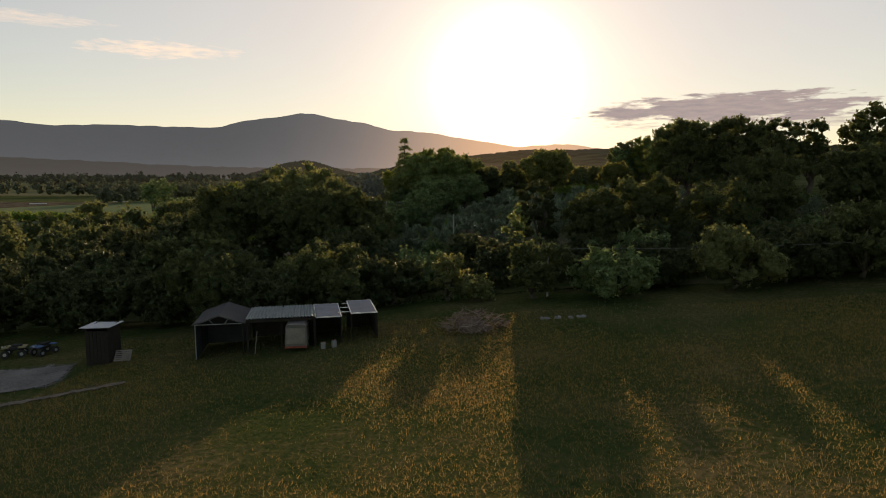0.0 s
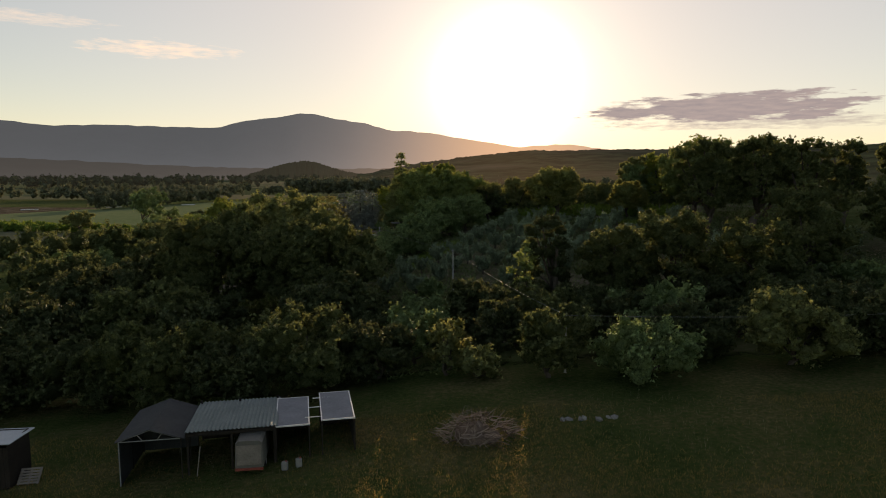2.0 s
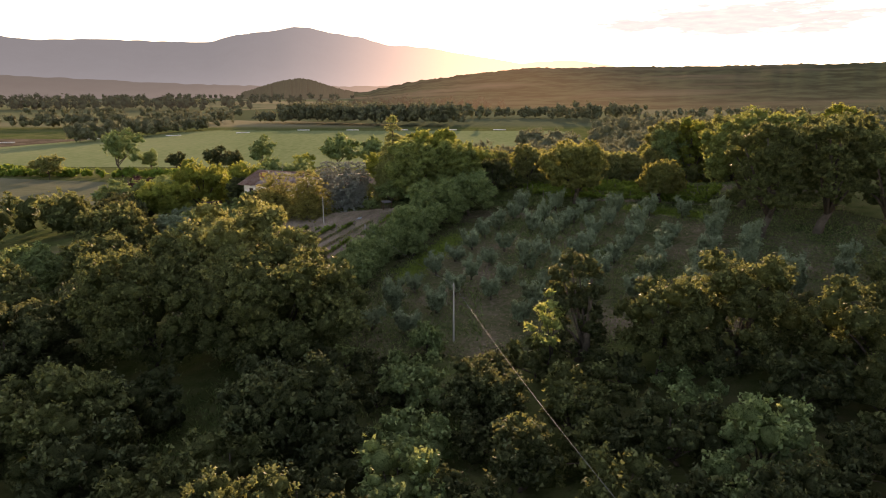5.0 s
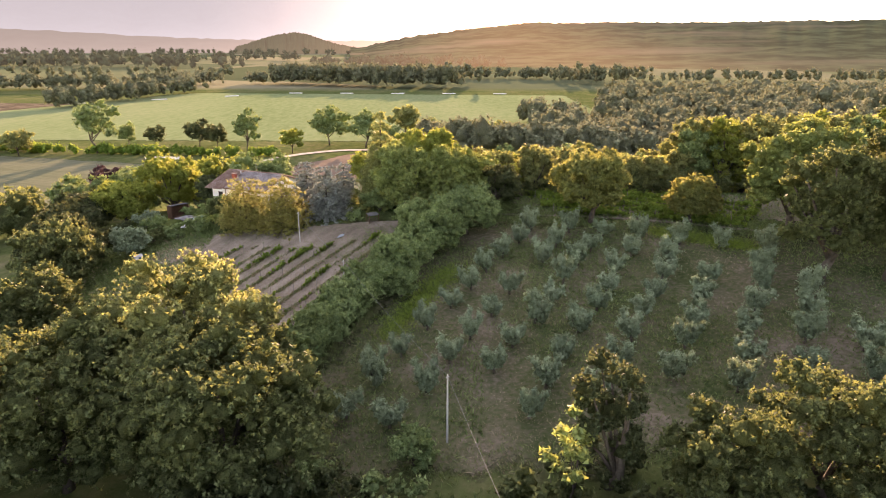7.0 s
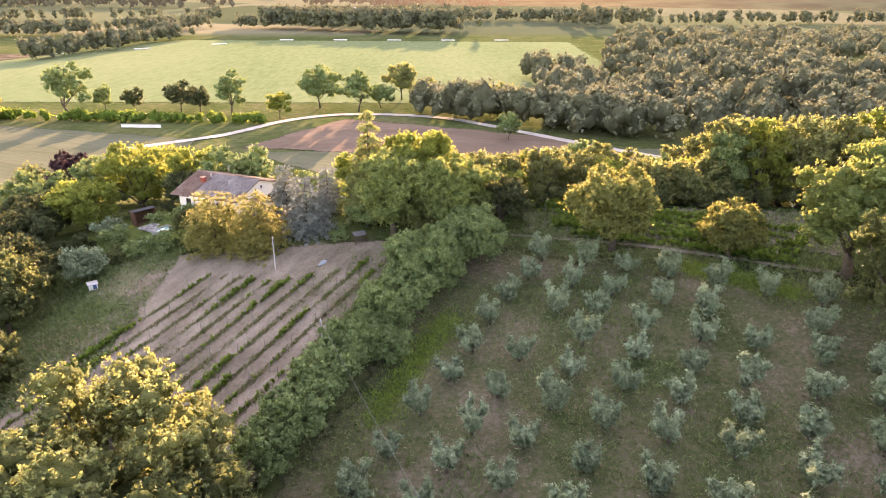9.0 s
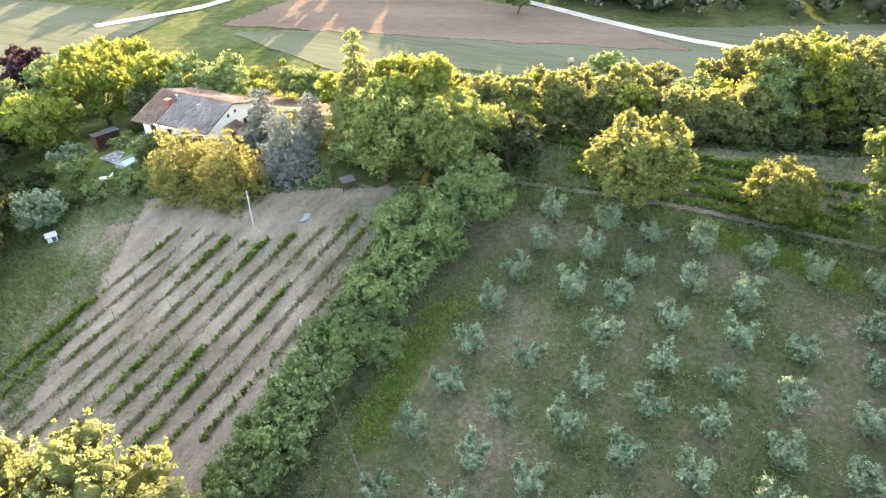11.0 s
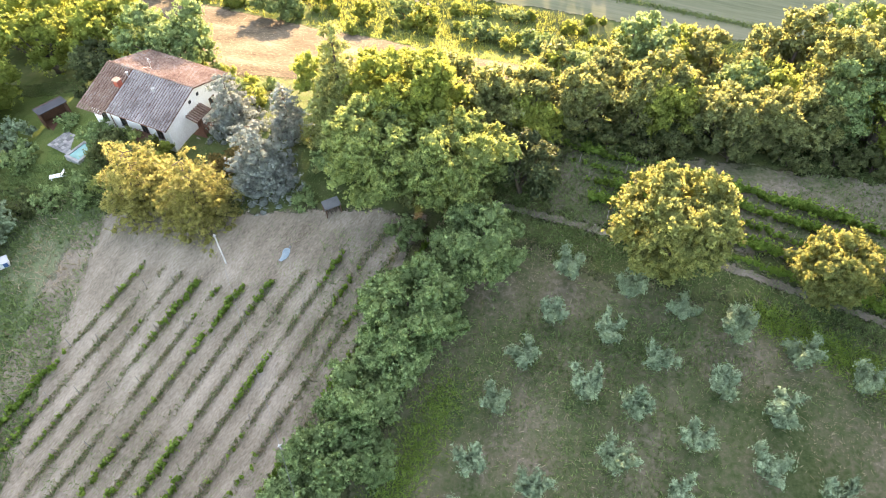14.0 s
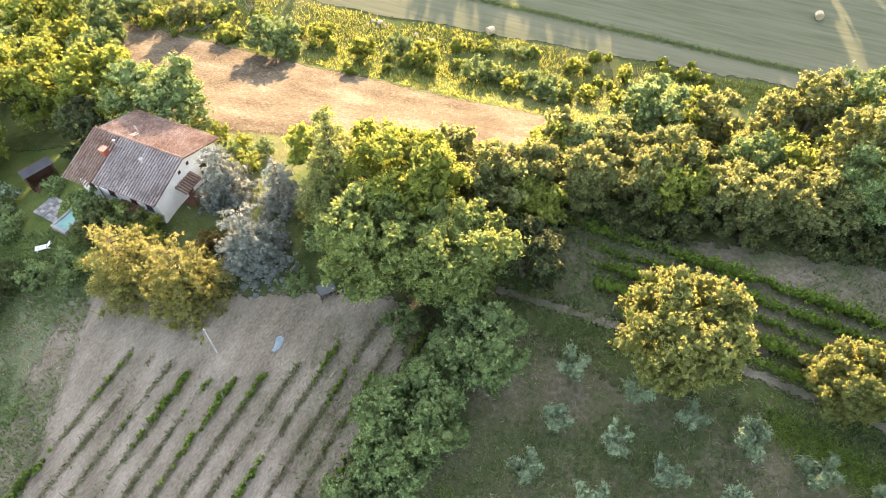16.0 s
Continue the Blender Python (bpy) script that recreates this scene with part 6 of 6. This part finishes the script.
for k, (x, y, turn) in enumerate([(7.8, 213.0, 30), (68.5, 219.0, 80), (29.8, 229.0, 10)]):
    bale = thing("hay_bale", set_on(x, y, turn, 0.08), "round bale of pale hay on the mown field", "hay bale", "hay bales")
    part("roll", tube([(-0.62, 0, 0.7), (-0.55, 0, 0.7), (0.55, 0, 0.7), (0.62, 0, 0.7)], [0.66, 0.72, 0.72, 0.66], 20), STRAW, bale, smooth=False)
    for s in (-0.3, 0.0, 0.3):
        part("twine", tube([(s - 0.015, 0, 0.7), (s + 0.015, 0, 0.7)], 0.726, 20), WHITE, bale)
for k in range(9):
    t = k / 8
    x, y = -300 + 345 * t, 470 + 135 * min(1.0, t * 2.0) + 4 * t
    low = thing("irrigation_pipe", pose(x, y, VALLEY + 0.12, 0, 0, 30 if t < 0.45 else 0), "white irrigation pipe along the far edge of the crop", "pipe", "irrigation pipes")
    part("pipe", tube([(-5.5, 0, 0.45), (5.5, 0, 0.45)], 0.36, 9), WHITE, low)
    for s in (-4, 0, 4):
        part("cradle", box((0.3, 1.0, 0.3), (s, 0, 0.12)), CONCRETE, low)
low = thing("low_wall", pose(-104, 284.5, VALLEY + 0.1, 0, 0, -4), "low white wall beside the valley road", "wall")
part("wall", box((14, 0.4, 1.0), (0, 0, 0.5), bevel=0.03), PLASTER, low)
part("coping", box((14.2, 0.55, 0.1), (0, 0, 1.05), bevel=0.02), CONCRETE, low)


# ---- vineyard rows ----
POST_ME = None


def vineyard(x128, count, gap, step, angle, start, stop, label_row, group, vigour, seed, lush=0.35):
    """Parallel rows of vines with posts; start and stop give the y range of a row from its number."""
    global POST_ME
    rng = np.random.default_rng(seed)
    way = np.array([math.cos(radians(angle)), math.sin(radians(angle))])
    for k in range(count):
        foot = np.array([x128[0] + gap[0] * k, x128[1] + gap[1] * k])
        s0, s1 = start(k), stop(k)
        s = np.arange(s0, s1, 0.42)
        patchy = np.interp(s, np.arange(s0 - 4, s1 + 8, 4.0), rng.uniform(0, 1, len(np.arange(s0 - 4, s1 + 8, 4.0))))
        keep = patchy + rng.normal(size=len(s)) * 0.16 > 1 - vigour
        spots = foot + s[keep, None] * way + rng.normal(size=(keep.sum(), 2)) * 0.12
        if len(spots) > 3:
            full = (patchy[keep] - (1 - vigour)).clip(0, 1)
            centres = np.column_stack([spots, ground(spots[:, 0], spots[:, 1]) + 0.3 + 0.5 * full])
            v, q, t = leaves_on(rng, centres, 0.24 + lush * full, 24, 0.16, 0.7, 1.1, 0.3, (0.5, 1.3), 0.7)
            tagged(linked("vine_row", raw_mesh("vine_row", v, None, t, twigs=q), LEAF["vine"]), label_row, "vine", group, kind="stuff")
        if POST_ME is None:
            bm = tube([(0, 0, -0.3), (0, 0, 1.45)], [0.045, 0.04], 6)
            POST_ME = bpy.data.meshes.new("vineyard_post")
            bm.to_mesh(POST_ME)
            bm.free()
            POST_ME.materials.append(GREYWOOD)
        for d in np.arange(s0 + 0.5, s1, step):
            x, y = foot + d * way
            ob = new("vineyard_post", POST_ME)
            ob.matrix_basis = pose(x, y, lay(x, y), *(rng.normal(size=2) * 3), 0)
            tagged(ob, "thin grey wooden stake in a vine row", "post", group + " posts")


def row_end(k):
    return float(np.interp(k, [0, 2, 3.5, 4.5, 6, 7.5, 9, 11], [16.0, 14.2, 12.5, 11.7, 12.5, 14.5, 18.5, 21.5]))


# west vineyard: twelve thin rows with bare mown strips
vineyard((-38.1, 128.0), 12, (2.64, 0.0), 6.5, 61.5, lambda k: -21 + 0.45 * k, row_end, "thin straggling row of young vines", "west vineyard", 0.36, 61, 0.58)
# terrace vineyard: fuller rows
vineyard((14.0, 155.3), 5, (0.1, -2.35), 5.0, -26.5, lambda k: 0.0 + 0.6 * k, lambda k: 36.0 - 1.5 * k, "green bushy vine row on the terrace", "terrace vineyard", 0.92, 62, 0.6)

# strips of standing grass along the vine rows
rng = np.random.default_rng(71)
strip = []
for k in range(12):
    n = 2000
    s = rng.uniform(-21 + 0.45 * k, row_end(k), n)
    off = rng.normal(size=n) * 0.14
    way = np.array([math.cos(radians(61.5)), math.sin(radians(61.5))])
    strip.append(np.array([-38.1 + 2.64 * k, 128.0]) + s[:, None] * way + off[:, None] * np.array([-way[1], way[0]]))
strip = np.concatenate(strip)
thin = np.sin(strip[:, 0] * 0.9) + np.sin(strip[:, 1] * 0.55 + strip[:, 0] * 0.3) + rng.normal(size=len(strip)) * 0.7
strip = strip[thin > -0.9]
tufts("row_straw", strip[::3] + 0.1, 0.34, 3, LEAF["straw"], "bleached grass standing under the vine rows", spread=0.2, width=0.045, seed=74)
tufts("row_grass", strip[1::2], 0.30, 3, LEAF["lush"], "uncut grass strips under the vine rows", spread=0.12, width=0.055, seed=72)
# hay left on the mown strips
hay_spots = scatter(rng, 16000, -44, -2, 106, 147)
side = (hay_spots[:, 0] + 38.3 - (hay_spots[:, 1] - 128) * 0.543) 
inside = (side > -3.0) & (side < 31) & (hay_spots[:, 1] < 145 - 0.02 * hay_spots[:, 0])
tufts("mown_stubble", hay_spots[inside], 0.10, 3, LEAF["straw"], "short dry stubble between the vine rows", spread=0.2, width=0.05, seed=73, lean=1.2)

# ---- grass of the meadow, the grove and the banks ----
rng = np.random.default_rng(81)


def patchy(n, x0, x1, y0, y1, scale, cut, seed):
    p = scatter(rng, n, x0, x1, y0, y1)
    f = np.sin(p[:, 0] / scale + seed) + np.sin(p[:, 1] / scale * 1.3 + seed * 2) + np.sin((p[:, 0] + p[:, 1]) / scale * 0.7) + rng.normal(size=n) * 0.8
    return p[f > cut]


def off_yard(p):
    """Keeps the grass out of the gravel yard."""
    return p[~((p[:, 0] < -24.5) & (p[:, 1] > 34.5) & (p[:, 1] < 46.0))]


tufts("meadow_grass", off_yard(patchy(84000, -28, 40, 15, 51, 4.0, -0.9, 1.0)), 0.19, 3, LEAF["grass"], "tall unmown summer grass of the meadow", width=0.012, seed=82, spread=0.12, lean=0.5)
tufts("meadow_green", off_yard(patchy(60000, -42, 46, 15, 54, 5.0, 0.1, 2.0)), 0.16, 3, LEAF["meadow"], "fresh green grass in the meadow", width=0.013, seed=83, lean=0.5)
tufts("meadow_stalks", patchy(9000, -30, 46, 15, 52, 3.0, 0.6, 3.0), 0.42, 2, LEAF["straw"], "pale dry seed stalks above the grass", spread=0.25, width=0.006, seed=84, lean=0.2)
grove_spots = patchy(34000, -12, 58, 90, 145, 4.5, -0.4, 4.0)
tufts("grove_grass", grove_spots, 0.28, 3, LEAF["lush"], "short rough grass between the olive trees", width=0.06, seed=85, lean=0.8, spread=0.14)
tufts("grove_straw", patchy(22000, -10, 58, 90, 143, 3.4, 0.3, 5.0), 0.20, 3, LEAF["straw"], "dry straw lying in the grove", width=0.035, seed=86, lean=1.3)
tufts("bank_grass", np.concatenate([patchy(20000, -62, -37, 114, 158, 3.0, -1.2, 6.0), patchy(9000, -30, 4, 60, 108, 4.0, 0.0, 6.5)]), 0.4, 3, LEAF["lush"], "long grass on the bank below the garden", width=0.07, lean=0.8, seed=87)
tufts("terrace_grass", patchy(16000, 8, 62, 128, 157, 3.0, -0.2, 7.0), 0.30, 3, LEAF["lush"], "grass between the terrace vines", width=0.06, seed=88, lean=0.7)
weeds = patchy(48000, -60, 60, 166, 226, 3.0, -0.9, 8.0)
weeds = weeds[(weeds[:, 1] > 219 - (weeds[:, 0] + 67) * 0.395) & (weeds[:, 1] < 221.5 - (weeds[:, 0] + 24) * 0.285)]
tufts("scrub_grass", weeds, 0.55, 3, LEAF["weed"], "lush weeds on the bank above the hay field", width=0.05, seed=89)
line = np.linspace(0, 1, 2600)[:, None] * np.array([[58.0, -22.0]]) + (3.0, 225.0) + rng.normal(size=(2600, 2)) * 0.45
tufts("ridge_grass", line, 0.5, 3, LEAF["lush"], "uncut strip of pale grass across the hay field", width=0.05, seed=90)
tufts("bank_straw", patchy(9000, -60, -37, 114, 152, 2.2, 0.4, 9.0), 0.34, 2, LEAF["straw"], "bleached long grass on the bank", width=0.06, seed=91, lean=1.0)
dry = patchy(26000, -64, 27, 160, 216, 5.0, -1.5, 10.0)
dry = dry[(dry[:, 1] < 218 - (dry[:, 0] + 67) * 0.395) & (dry[:, 1] > 171 - (dry[:, 0] + 36) * 0.24) & (dry[:, 1] > 171 - (dry[:, 0] + 36) * 1.5)]
tufts("stubble_straw", dry, 0.13, 2, LEAF["straw"], "short cut straw on the stubble", width=0.05, seed=92, lean=1.3)
weedy = patchy(22000, -40, 0, 108, 146, 3.2, 0.1, 11.0)
side = weedy[:, 0] + 38.3 - (weedy[:, 1] - 128) * 0.543
weedy = weedy[(side > 8) & (side < 30) | (rng.random(len(side)) < 0.15) & (side > -3) & (side < 30)]
tufts("vineyard_weeds", weedy, 0.2, 3, LEAF["lush"], "low weeds between the vine rows", width=0.05, seed=93, lean=0.8)
lawn_spots = np.concatenate([patchy(9000, -64, -38, 152, 178, 3.0, -1.5, 12.0), patchy(5000, -34, -8, 144, 158, 3.0, -0.6, 13.0)])
tufts("garden_grass", lawn_spots, 0.14, 3, LEAF["lush"], "short grass of the garden", width=0.045, seed=94, lean=0.7)
tufts("terrace_weeds", patchy(9000, 6, 26, 140, 158, 2.4, -1.0, 14.0), 0.3, 3, LEAF["lush"], "rank grass at the head of the terrace", width=0.06, seed=95, lean=0.7)
edge = np.concatenate([row_of(2600, (29.0, 133.6), (39.0, 126.4), 0.9), row_of(2600, (-6.0, 112.0), (1.5, 128.0), 1.1)])
tufts("fresh_grass", edge, 0.3, 3, LEAF["vine"], "fresh green grass along the edges of the grove", width=0.05, seed=96, lean=0.8)


def dead_brush(x, y, length, many, seed, label):
    """Cut branches thrown on a heap."""
    rng = np.random.default_rng(seed)
    root = thing("dead_brush", set_on(x, y, 25), label, "brushwood", "dead brush on the bank")
    for k in range(many):
        a = rng.uniform(-0.5, 0.5) + (math.pi if k % 2 else 0)
        p = np.array([rng.normal() * 0.8, rng.normal() * 0.5, 0.1 + rng.uniform(0, 0.6)])
        way = np.array([math.cos(a), math.sin(a), rng.uniform(-0.05, 0.35)]) * length * rng.uniform(0.5, 1.0)
        part("branch", tube([p, p + way * 0.5 + rng.normal(size=3) * 0.12, p + way], [0.06, 0.045, 0.015], 5), GREYWOOD, root)


dead_brush(-45.0, 212.6, 3.4, 22, 51, "heap of long bare grey branches on the bank")
root = thing("dead_shrub", set_on(-36.0, 217.5, 0), "pale bare stems of a dead shrub standing upright", "dead shrub")
rng = np.random.default_rng(52)
for k in range(14):
    lean = rng.normal(size=2) * 0.5
    part("stem", tube([(lean[0] * 0.3, lean[1] * 0.3, -0.1), (lean[0] * 0.7, lean[1] * 0.7, 1.8), (lean[0] * 1.5, lean[1] * 1.5, rng.uniform(3.0, 4.4))], [0.06, 0.045, 0.015], 5), GREYWOOD, root)
